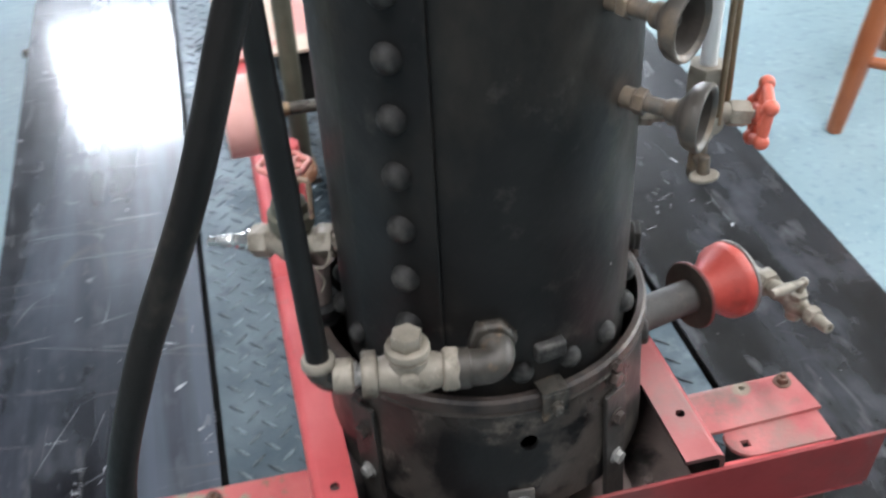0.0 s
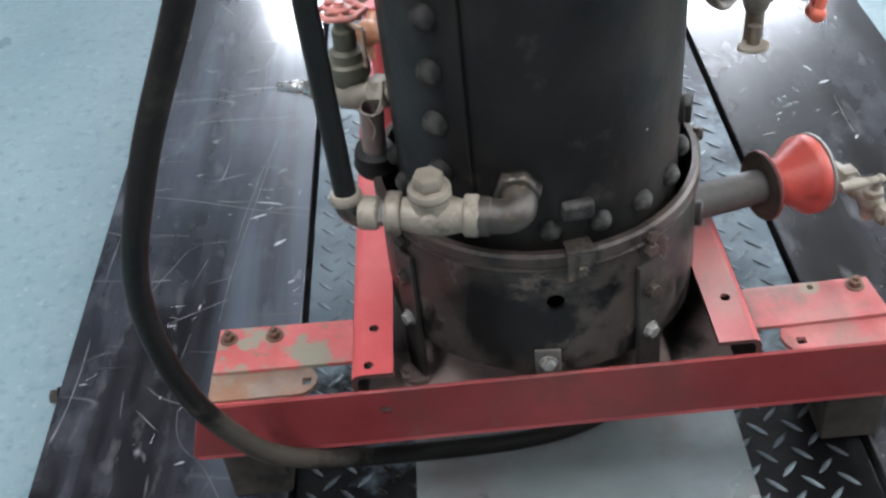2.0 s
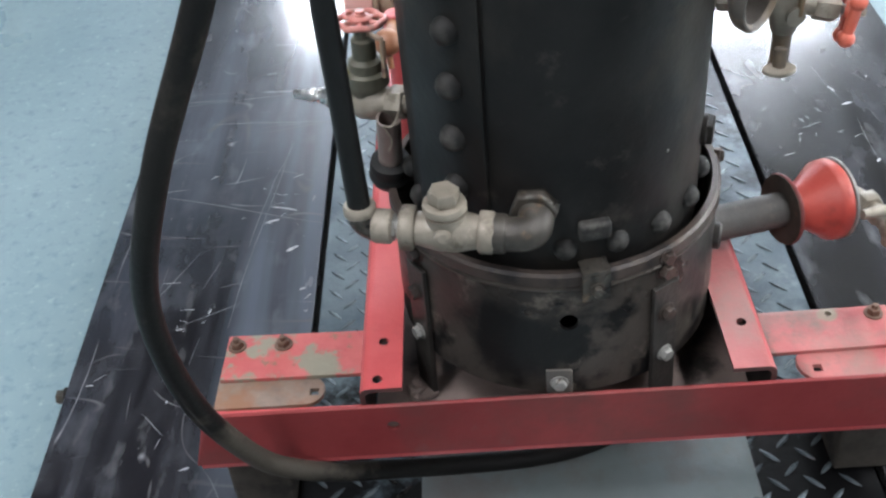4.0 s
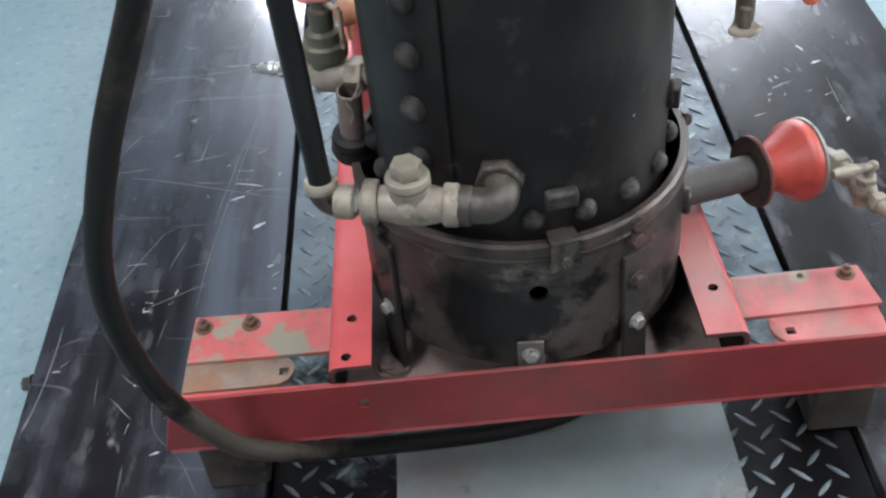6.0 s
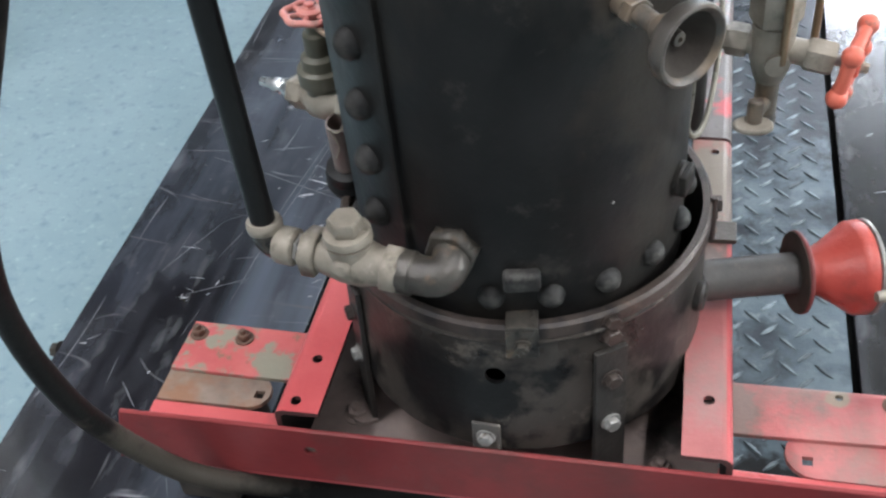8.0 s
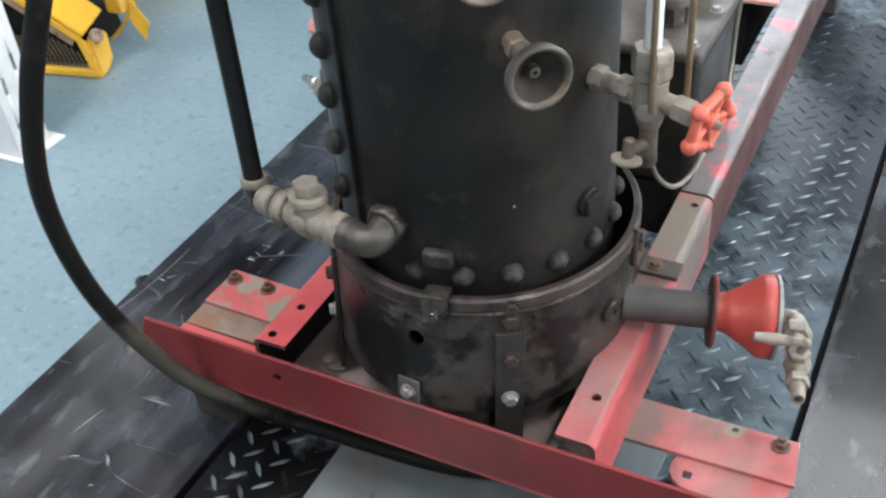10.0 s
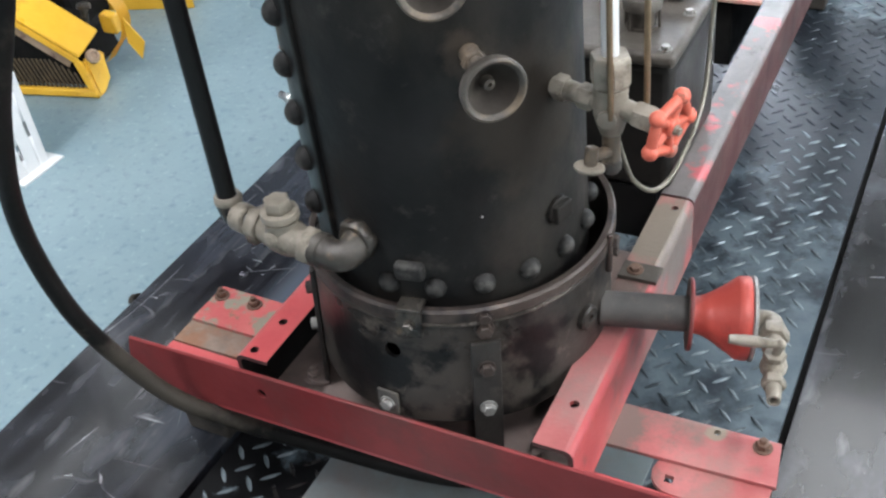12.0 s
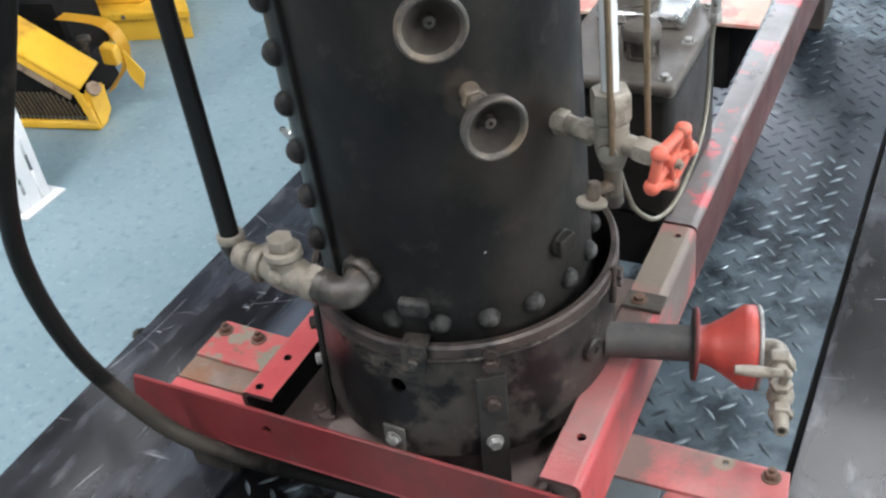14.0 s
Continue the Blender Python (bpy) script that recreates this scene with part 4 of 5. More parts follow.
def boiler():
    b = thing("vertical_boiler", (0, 0.02, 0.139), "black riveted vertical steam boiler on a sooty steel skirt", "boiler")
    up = Vector((0, 0, 1))
    part("shell", lathe(axis(0.30), up, [(0, SHELL_R - 0.006), (0.001, SHELL_R), (0.66, SHELL_R), (0.665, SHELL_R + 0.008), (0.685, SHELL_R + 0.008), (0.69, SHELL_R - 0.01), (0.71, 0.06), (0.712, 0.045)], 96), M_BLACK, b, "black painted shell")
    part("flue_stub", lathe(axis(1.0) + up * 0.012, up, [(0, 0.045), (0.06, 0.045), (0.06, 0.04), (0.0, 0.04)], 40), M_BLACK, b)
    # lap plate of the riveted seam
    bm = bmesh.new()
    cols = []
    for az, lift in [(-64.4, -0.001), (-64.0, 0.0045)] + [(-64 + 1.5 * k, 0.005) for k in range(1, 24)] + [(-29.2, 0.005), (-28.6, 0.0042), (-28.4, -0.001)]:
        cols.append([bm.verts.new(on_shell(az, z, SHELL_R + lift)) for z in (0.335, 0.5, 0.7, 0.955)])
    for a, c in zip(cols, cols[1:]):
        for i in range(3):
            bm.faces.new((a[i], c[i], c[i + 1], a[i + 1]))
    part("seam_plate", bm, M_BLACK, b, "overlapping seam plate")
    part("paint_chip", dome(on_shell(39.2, 0.416, SHELL_R - 0.0003), out(39.2), 0.0015, 0.0007, 7), M_BOLT, b, "tiny white paint chip")
    base = dome((0, 0, 0), (0, 0, 1), 0.0122, 0.0115)
    head = mesh_of("rivet", base, M_RIVET)

    def rivet(p, d, size=1.0):
        ob = new("rivet", head)
        ob.parent = b
        ob.matrix_local = Matrix.Translation(-ORIGIN[b]) @ frame_to(p, d) @ Matrix.Scale(size, 4)
        ORIGIN[ob] = ORIGIN[b]

    for k in range(11):
        rivet(on_shell(-40.8, 0.396 + 0.0487 * k, SHELL_R + 0.0045), out(-40.8))
    for k in range(18):
        rivet(on_shell(-1.3 + 19.4 * k, 0.343), out(-1.3 + 19.4 * k), 0.86)
    p, o = on_shell(9, 0.363, SHELL_R - 0.004), out(9)
    cleat = box(-0.014, 0.014, -0.009, 0.009, 0, 0.013, 0.004, 3)
    cleat.transform(frame_to(p, o))
    part("cleat", cleat, M_RIVET, b, "dusty rounded cleat")
    p, o = on_shell(73, 0.390, SHELL_R - 0.004), out(73)
    lugbox = box(-0.011, 0.011, -0.0095, 0.0095, 0, 0.014, 0.002)
    lugbox.transform(frame_to(p, o))
    part("screwed_plug", merged(lugbox, rod(p, p + o * 0.009, 0.014)), M_BLACK, b, "square-headed screwed plug")
    # skirt: a drum with an air hole, a bead and a rim band
    drum = lathe((0, 0, 0), (0, 0, 1), [(0.192, SKIRT_R - 0.004), (0.192, SKIRT_R), (0.322, SKIRT_R), (0.322, SKIRT_R - 0.004), (0.192, SKIRT_R - 0.004)], 96, False)
    bmesh.ops.remove_doubles(drum, verts=drum.verts, dist=1e-5)
    leaned(drum)
    drum = bored(drum, [(on_skirt(0, 0.272), out(0), 0.0085, 0.05)])
    skirt = part("skirt", drum, M_SKIRT, b, "sooty brown steel skirt with an air hole")
    part("bead", leaned(ring_bar((0, 0, 0.3095), (0, 0, 1), SKIRT_R + 0.0005, 0.0026, 96, 8)), M_BEAD, skirt, "worn raised bead")
    part("rim", leaned(lathe((0, 0, 0), (0, 0, 1), [(0.3125, SKIRT_R + 0.0002), (0.313, SKIRT_R + 0.003), (0.3225, SKIRT_R + 0.003), (0.325, SKIRT_R + 0.0005), (0.325, SKIRT_R - 0.005), (0.320, SKIRT_R - 0.005)], 96, False)), M_RIM, skirt, "rusty rim band")
    part("grate_floor", leaned(lathe((0, 0, 0), (0, 0, 1), [(0.196, 0.02), (0.196, SKIRT_R - 0.005), (0.200, SKIRT_R - 0.005), (0.200, 0.02)], 48)), M_DARK, skirt)

    def tab(az, z0, z1, w, t, mat, name, label, r0=SKIRT_R):
        bm = box(-w / 2, w / 2, 0, t, z0, z1, 0.0008)
        bm.transform(Matrix.Translation(out(az) * r0) @ Matrix.Rotation(radians(az), 4, "Z") @ Matrix.Rotation(math.pi, 4, "Z"))
        return part(name, leaned(bm), mat, b, label)

    # feet straps
    for az in (33.5, -57.4, 150, -150):
        s = tab(az, 0.140, 0.288, 0.028, 0.005, M_STRAP, "foot_strap", "sooty upright foot strap", SKIRT_R + 0.0006)
        f = prism([(-0.016, 0.0), (0.016, 0.0), (0.016, 0.008)] + [(0.016 * math.cos(k * 0.5236), 0.008 + 0.014 * math.sin(k * 0.5236)) for k in range(1, 6)] + [(-0.016, 0.008)], 0.1392, 0.1442, 0.001)
        f.transform(Matrix.Translation(out(az) * (SKIRT_R + 0.0015)) @ Matrix.Rotation(radians(az), 4, "Z") @ Matrix.Rotation(math.pi, 4, "Z"))
        part("foot", leaned(f), M_BASE, s)
        part("bolt", bolt_on(on_skirt(az, 0.212, SKIRT_R + 0.0056), out(az), 0.0115, 0.006), M_BOLT, s, "bright bolt head")
        part("bolt", bolt_on(on_skirt(az, 0.2595, SKIRT_R + 0.0056), out(az), 0.0120, 0.006), M_RIM, s, "rusty bolt head")
        part("rim_bolt", bolt_on(on_skirt(az, 0.302, SKIRT_R + 0.0003), out(az), 0.013, 0.008), M_RIM, skirt)
        part("rim_bolt", bolt_on(on_skirt(az, 0.3165, SKIRT_R + 0.0031), out(az), 0.011, 0.005), M_RIM, skirt)
    lug = tab(-3.5, 0.192, 0.220, 0.024, 0.003, M_GREYPIPE, "lug", "small steel lug", SKIRT_R + 0.0003)
    part("bolt", bolt_on(on_skirt(-3.5, 0.2065, SKIRT_R + 0.0034), out(-3.5), 0.0112, 0.005), M_BOLT, lug, "bright bolt head")
    cl = tab(8.3, 0.299, 0.325, 0.025, 0.004, M_IRONFIT, "clamp", "dark grey clamp over the rim", SKIRT_R + 0.0036)
    k = box(-0.0125, 0.0125, -0.015, 0.0039, 0.3252, 0.329, 0.0008)
    k.transform(Matrix.Translation(out(8.3) * (SKIRT_R + 0.0036)) @ Matrix.Rotation(radians(8.3), 4, "Z") @ Matrix.Rotation(math.pi, 4, "Z"))
    part("clamp_hook", leaned(k), M_IRONFIT, cl)
    part("bolt", bolt_on(on_skirt(8.3, 0.3115, SKIRT_R + 0.0078), out(8.3), 0.0095, 0.005), M_IRONFIT, cl, "bolt head")
    part("boss", lathe(on_skirt(76, 0.2615), out(76), [(-0.002, 0.013), (0.005, 0.013), (0.007, 0.011), (0.007, 0.004), (0.004, 0.0035)], 24), M_SKIRT, skirt)
    part("hinge", merged(hexa(on_skirt(94, 0.3165, SKIRT_R + 0.003), on_skirt(94, 0.3165, SKIRT_R + 0.011), 0.012), rod(on_skirt(92, 0.327, SKIRT_R + 0.004), on_skirt(92, 0.285, SKIRT_R + 0.004), 0.0032),
                         hexa(on_skirt(97, 0.300, SKIRT_R + 0.001), on_skirt(97, 0.300, SKIRT_R + 0.009), 0.011)), M_RIM, skirt, "rim hinge pin and bolts")


boiler()


# ---- feed check valve and riser ----
def feed_valve():
    v = thing("feed_check_valve", (-0.094, -0.118, 0.40), "dusty brass feed check valve with a black riser pipe", "valve")
    L, R = Vector((-0.1665, -0.1165, 0.3875)), Vector((-0.026, -0.1360, 0.3795))
    d = (R - L).normalized()

    def at(s):
        return L + d * s * 0.94

    # positions along the valve
    part("body", merged(lathe(at(0.047), d, [(0, 0.0135), (0.01, 0.0155), (0.022, 0.0180), (0.036, 0.0180), (0.048, 0.0150), (0.056, 0.0130)], 28),
                        lathe(at(0.075) + Vector((0, 0, -0.002)), (0, 0, 1), [(0, 0.0165), (0.022, 0.0165), (0.023, 0.0185)], 28),
                        lathe(at(0.072) + Vector((0, -0.0155, 0.006)), (0, -1, 0.25), [(0, 0.0075), (0.004, 0.007), (0.0055, 0.004)], 16)), M_BRASS, v, "dusty brass valve body")
    c = at(0.075)
    cap = part("cap", merged(lathe(c + Vector((0, 0, 0.0215)), (0, 0, 1), [(0, 0.0165), (0.002, 0.0182), (0.006, 0.0182), (0.008, 0.0174), (0.0085, 0.012)], 32),
                             hexa(c + Vector((0, 0, 0.0295)), c + Vector((0, 0, 0.0420)), 0.0228, turn=12)), M_BRASS, v, "hexagon screw cap")
    part("end_nut", hexa(at(0.034), at(0.048), 0.0335, turn=42), M_BRASS, v)
    part("end_nut", hexa(at(0.103), at(0.117), 0.0335, turn=12), M_BRASS, v)
    part("nipple", merged(rod(at(0.022), at(0.036), 0.0095), hexa(at(0.026), at(0.031), 0.02)), M_BOLT, v, "bright threaded nipple")
    top = Vector((-0.1664, -0.1140, 0.4045))
    part("elbow", merged(tube(bend(at(0.026), L + Vector((0, 0, -0.003)), top + Vector((0, 0, -0.002)), 0.019), 0.0124)), M_IRONFIT, v, "dark iron elbow")
    part("elbow_socket", lathe(at(0.010), d, [(0, 0.0130), (0.003, 0.0145), (0.015, 0.0145), (0.017, 0.0125)], 24), M_BRASS, v)
    part("collar", lathe(top + Vector((0, 0, -0.009)), (0, 0.1, 1), [(0, 0.0120), (0.003, 0.0136), (0.009, 0.0136), (0.011, 0.0125), (0.011, 0.010)], 28), M_BRASS, v)
    part("riser_pipe", rod(top, (-0.1775, -0.0955, 0.90), 0.0094, 24), M_BLACKPIPE, v, "black riser pipe")
    nut = on_shell(-12, 0.388, SHELL_R - 0.003)
    o = out(-12)
    elb = bend(at(0.114), R + Vector((0.003, -0.002, 0.002)), nut + o * 0.004, 0.018, 10)
    part("elbow", merged(tube(elb, 0.0148, 20), lathe(at(0.114), d, [(0, 0.0165), (0.011, 0.0168), (0.013, 0.015)], 24)), M_IRONFIT, v, "dark iron elbow with rust")
    part("boiler_nut", hexa(nut, nut + o * 0.014, 0.036, turn=10), M_IRONFIT, v, "worn hexagon nut on the shell")


feed_valve()

HOSE = [(-0.112, -0.206, 0.91), (-0.172, -0.213, 0.785), (-0.223, -0.229, 0.657), (-0.279, -0.236, 0.535), (-0.314, -0.233, 0.420), (-0.311, -0.219, 0.297), (-0.286, -0.186, 0.186), (-0.257, -0.168, 0.140), (-0.222, -0.145, 0.103), (-0.178, -0.117, 0.066), (-0.10, -0.084, 0.024), (-0.03, -0.070, 0.0112), (0.03, -0.057, 0.0112), (0.07, -0.034, 0.0112), (0.085, 0.01, 0.0112)]


def hose():
    h = thing("rubber_hose", (0.03, -0.03, 0.002), "black rubber hose looping down and under the chassis", "hose")
    part("hose_pipe", tube(smooth_path(HOSE, 10), 0.0098, 20), M_HOSE, h)
    part("hose_end", lathe(HOSE[0], (0.2, 0.1, 1), [(-0.03, 0.0118), (0.0, 0.0118), (0.004, 0.0105)], 20), M_IRONFIT, h, "dark hose clip")


hose()


# ---- try cocks, water gauge ----
def try_cock(az, z, turned):
    p, o = on_shell(az, z, SHELL_R - 0.003), out(az)
    t = thing("try_cock", p, "dusty brass try cock with a flared bell mouth", "try cock", "try cocks")
    part("stem", merged(lathe(p, o, [(0, 0.0085), (0.012, 0.0085), (0.014, 0.0065), (0.038, 0.0065), (0.041, 0.009), (0.048, 0.010)], 20), hexa(p + o * 0.013, p + o * 0.022, 0.018, turn=turned)), M_BELL, t, "rust-brown stem")
    q = p + o * 0.050
    o = out(az + 6)
    bell = [(-0.006, 0.008), (-0.001, 0.0115), (0.003, 0.0175), (0.0065, 0.0228), (0.010, 0.0252), (0.0175, 0.0264), (0.0195, 0.0256), (0.0200, 0.0240), (0.0192, 0.0222), (0.0165, 0.0205), (0.009, 0.0165), (0.002, 0.0100), (-0.001, 0.002)]
    cup = part("bell", lathe(q, o, bell, 40), M_BELL, t, "smoky flared bell")
    # throat faces darkened: the bell's inner shade is put into the colour
    cup.data.materials.append(M_SOOTSHADE)
    for f in cup.data.polygons:
        c = f.center + ORIGIN[cup] - q
        deep = c.dot(o)
        if f.normal.dot(o) > 0.2 and (c - o * deep).length < 0.019:
            f.material_index = 1
    part("nozzle", lathe(q + o * 0.0015, o, [(0, 0.0055), (0.007, 0.0045), (0.0075, 0.0018), (0.004, 0.0015)], 14), M_BELL, t)
    return t


try_cock(40.6, 0.575, 10)
try_cock(30.0, 0.6635, 25)
try_cock(18.5, 0.754, 5)


def handwheel(p, n, R, balls, mat, parent, rim=0.0042, knob=0.0065, turn=0.0):
    """A cast handwheel: straight rim bars between balls, hub and spokes."""
    F = frame_to(p, n)
    u = F.to_3x3().inverted() @ Vector((0, 0, 1))
    turn += math.atan2(u.y, u.x)
    pts = [F @ Vector((R * math.cos(2 * math.pi * k / balls + turn), R * math.sin(2 * math.pi * k / balls + turn), 0)) for k in range(balls)]
    bits = []
    for k in range(balls):
        bits += [ball(pts[k], knob), rod(pts[k], pts[(k + 1) % balls], rim, 12), rod(F @ Vector((0, 0, 0)), pts[k], rim * 0.8, 10)]
    bits.append(lathe(F @ Vector((0, 0, -0.006)), n, [(0, 0.007), (0.002, 0.0085), (0.010, 0.0085), (0.012, 0.007)], 20))
    w = part("handwheel", merged(*bits), mat, parent, "red cast handwheel")
    part("hub_nut", bolt_on(F @ Vector((0, 0, 0.006)), n, 0.006, 0.004), M_BRASS, w)
    return w


def water_gauge():
    B = Vector((0.1875, -0.0250, 0.513))
    g = thing("water_gauge", B, "brass boiler water gauge with a red handwheel", "water gauge")
    az = 75
    s = on_shell(az, 0.516, SHELL_R - 0.003)
    o = (Vector((B.x, B.y, 0.514)) - s).normalized()
    part("shank", merged(rod(s, B, 0.0085, 20), hexa(s + o * 0.004, s + o * 0.016, 0.02), hexa(B - o * 0.030, B - o * 0.016, 0.0195)), M_BRASS, g)
    up = Vector((0, 0, 1))
    part("body", merged(lathe(B - up * 0.026, up, [(0, 0.0095), (0.006, 0.0115), (0.018, 0.0145), (0.032, 0.0145), (0.040, 0.012), (0.044, 0.0125)], 28),
                        lathe(B - up * 0.004, (0.15, -1, 0), [(0, 0.006), (0.014, 0.006), (0.017, 0.008), (0.020, 0.008)], 14)), M_BRASS, g)
    part("packing_nut", merged(hexa(B + up * 0.019, B + up * 0.046, 0.030), lathe(B + up * 0.012, up, [(0, 0.0145), (0.006, 0.0145)], 28)), M_BRASS, g, "large hexagon packing nut")
    part("gauge_tube", rod(B + up * 0.040, B + up * 0.34, 0.0072, 24), M_WHITETUBE, g, "milky white gauge tube")
    for k, off in enumerate((Vector((0.006, -0.0175, -0.004)), Vector((0.027, 0.010, -0.004)))):
        part("guard_rod", rod(B + off, B + off + up * 0.35, 0.0027, 12), M_COPPER, g, "thin brass guard rod")
    H = Vector((0.2385, -0.0315, 0.5045))
    n = Vector((math.sin(radians(72)), -math.cos(radians(72)), -0.15)).normalized()
    part("bonnet", merged(rod(B, B + (H - B) * 0.45, 0.0088, 20), hexa(B + (H - B) * 0.42, B + (H - B) * 0.78, 0.0205, turn=20)), M_BRASS, g)
    part("stem", rod(B + (H - B) * 0.7, H, 0.0042, 14), M_BOLT, g)
    handwheel(H, n, 0.0265, 5, M_WHEELRED, g, 0.0046, 0.0072, -0.42)
    # drain cock under the body
    D = B - up * 0.024
    drain = part("drain_cock", merged(rod(D, D - up * 0.034, 0.0078, 18), lathe(D - up * 0.03, -up, [(0, 0.0085), (0.008, 0.0085), (0.012, 0.006)], 18),
                                      rod(D - up * 0.020, (0.1800, -0.0500, 0.476), 0.0052, 14), rod((0.1800, -0.0500, 0.486), (0.1795, -0.0535, 0.470), 0.0055, 14)), M_BELL, g, "dull brown drain cock")
    wing = lathe((0, 0, 0), (0, 0, 1), [(0, 0.0115), (0.001, 0.0128), (0.0035, 0.0128), (0.0045, 0.0115)], 24)
    wing.transform(Matrix.Translation((0.1792, -0.0555, 0.4670)) @ Matrix.Rotation(0.2, 4, "X") @ Matrix.Diagonal((1.05, 0.62, 1.0, 1)))
    part("thumb_piece", wing, M_BRASS, drain, "oval thumb piece")


def bent_tube():
    t = thing("bent_tube", (0.15, 0.25, 0.25), "thin bent olive-grey tube between boiler shell and gear case", "tube")
    run = [(0.116, 0.094, 0.440), (0.130, 0.104, 0.424), (0.138, 0.124, 0.386), (0.138, 0.150, 0.339), (0.137, 0.185, 0.288), (0.145, 0.225, 0.249), (0.155, 0.262, 0.243), (0.161, 0.300, 0.258), (0.164, 0.335, 0.274), (0.165, 0.365, 0.301), (0.163, 0.385, 0.332), (0.1625, 0.393, 0.380), (0.1660, 0.395, 0.425)]
    part("tube", tube(smooth_path(run, 6), 0.0030, 12), M_TUBE, t)
    part("shell_nut", hexa((0.108, 0.088, 0.449), (0.119, 0.096, 0.437), 0.013), M_BRASS, t)
    part("tube_nut", merged(rod((0.166, 0.394, 0.419), (0.167, 0.398, 0.454), 0.006, 14), hexa((0.1660, 0.394, 0.414), (0.1660, 0.395, 0.426), 0.014)), M_BOLT, t, "pale tube connector")


bent_tube()
water_gauge()


# ---- blow-down pipe with the red spool ----
def blowdown():
    d = Vector((0.1388, 0.0420, -0.0090)).normalized()
    a = Vector((0.1555, 0.0265, 0.2400))
    t = thing("blowdown_pipe", a, "grey pipe with a red flared spool and a brass drain cock", "pipe")
    part("pipe", lathe(a, d, [(0, 0.0182), (0.088, 0.0182), (0.089, 0.016)], 32), M_GREYPIPE, t)
    part("washer", lathe(a + d * 0.0865, d, [(0, 0.019), (0, 0.0360), (0.001, 0.0372), (0.003, 0.0372), (0.004, 0.0360), (0.004, 0.016)], 48), M_REDBAR, t, "dark red flange with a sooty brown face")
    part("flange_face", lathe(a + d * 0.0862, d, [(-0.0006, 0.0184), (-0.0006, 0.0364), (0.0002, 0.0364)], 48, False), M_SOOTSHADE, t, "sooty brown flange face")
    part("spool", lathe(a + d * 0.0905, d, [(0, 0.0195), (0.004, 0.019), (0.012, 0.0215), (0.022, 0.027), (0.032, 0.0335), (0.041, 0.0400), (0.0435, 0.0418), (0.053, 0.0424), (0.055, 0.0412)], 48), M_BRIGHTRED, t, "bright red flared spool")
    part("end_plate", lathe(a + d * 0.1458, d, [(0, 0.0415), (0.001, 0.0430), (0.0035, 0.0430), (0.0045, 0.0415)], 48), M_BOLT, t, "pale end plate")
    E = a + d * 0.149
    J = Vector((0.3185, 0.0735, 0.2325))
    K = Vector((0.3225, 0.050, 0.2370))
    down = (Vector((0.3449, -0.0496, 0.2445)) - K).normalized()
    C = K + down * 0.050
    part("elbow", merged(tube(bend(E, J, K + down * 0.008, 0.012), 0.0095), hexa(K - down * 0.004, K + down * 0.012, 0.0262)), M_BRASS, t, "brass elbow")
    cock = part("cock_body", merged(lathe(K + down * 0.010, down, [(0, 0.0085), (0.006, 0.0085), (0.008, 0.0105), (0.016, 0.0105), (0.020, 0.008), (0.030, 0.0095), (0.036, 0.0112), (0.046, 0.0112), (0.052, 0.0085), (0.064, 0.0085)], 22), ball(C, 0.0128),
                                    lathe(C - Vector((0, 0, 0.019)), (0, 0, 1), [(0, 0.006), (0.002, 0.0085), (0.010, 0.009), (0.031, 0.009), (0.032, 0.0075)], 20)), M_BRASS, t, "brass drain cock")
    part("gland_nut", hexa(C + Vector((0, 0, 0.0105)), C + Vector((0, 0, 0.017)), 0.0185, turn=12), M_BRASS, cock)
    part("outlet", merged(hexa(K + down * 0.070, K + down * 0.080, 0.0195), rod(K + down * 0.079, K + down * 0.088, 0.0072), lathe(K + down * 0.086, down, [(0, 0.0072), (0.013, 0.0060), (0.013, 0.004), (0.005, 0.0038)], 18)), M_BRASS, cock, "tapered outlet")
    top = Vector((0.3376, 0.0012, 0.2695))
    tip = Vector((0.2935, -0.0135, 0.2755))
    run = smooth_path([top + (top - tip) * 0.06, top + (tip - top) * 0.33, top + (tip - top) * 0.66, tip], 5)
    part("lever", merged(tube(run, [0.0036 + 0.0022 * math.sin(min(1.0, i / (len(run) - 1)) * 2.6) ** 2 for i in range(len(run))], 12), rod(C + Vector((0, 0, 0.012)), top, 0.0042, 12), ball(top, 0.0052)), M_BRASS, cock, "small paddle-shaped cock lever")


blowdown()


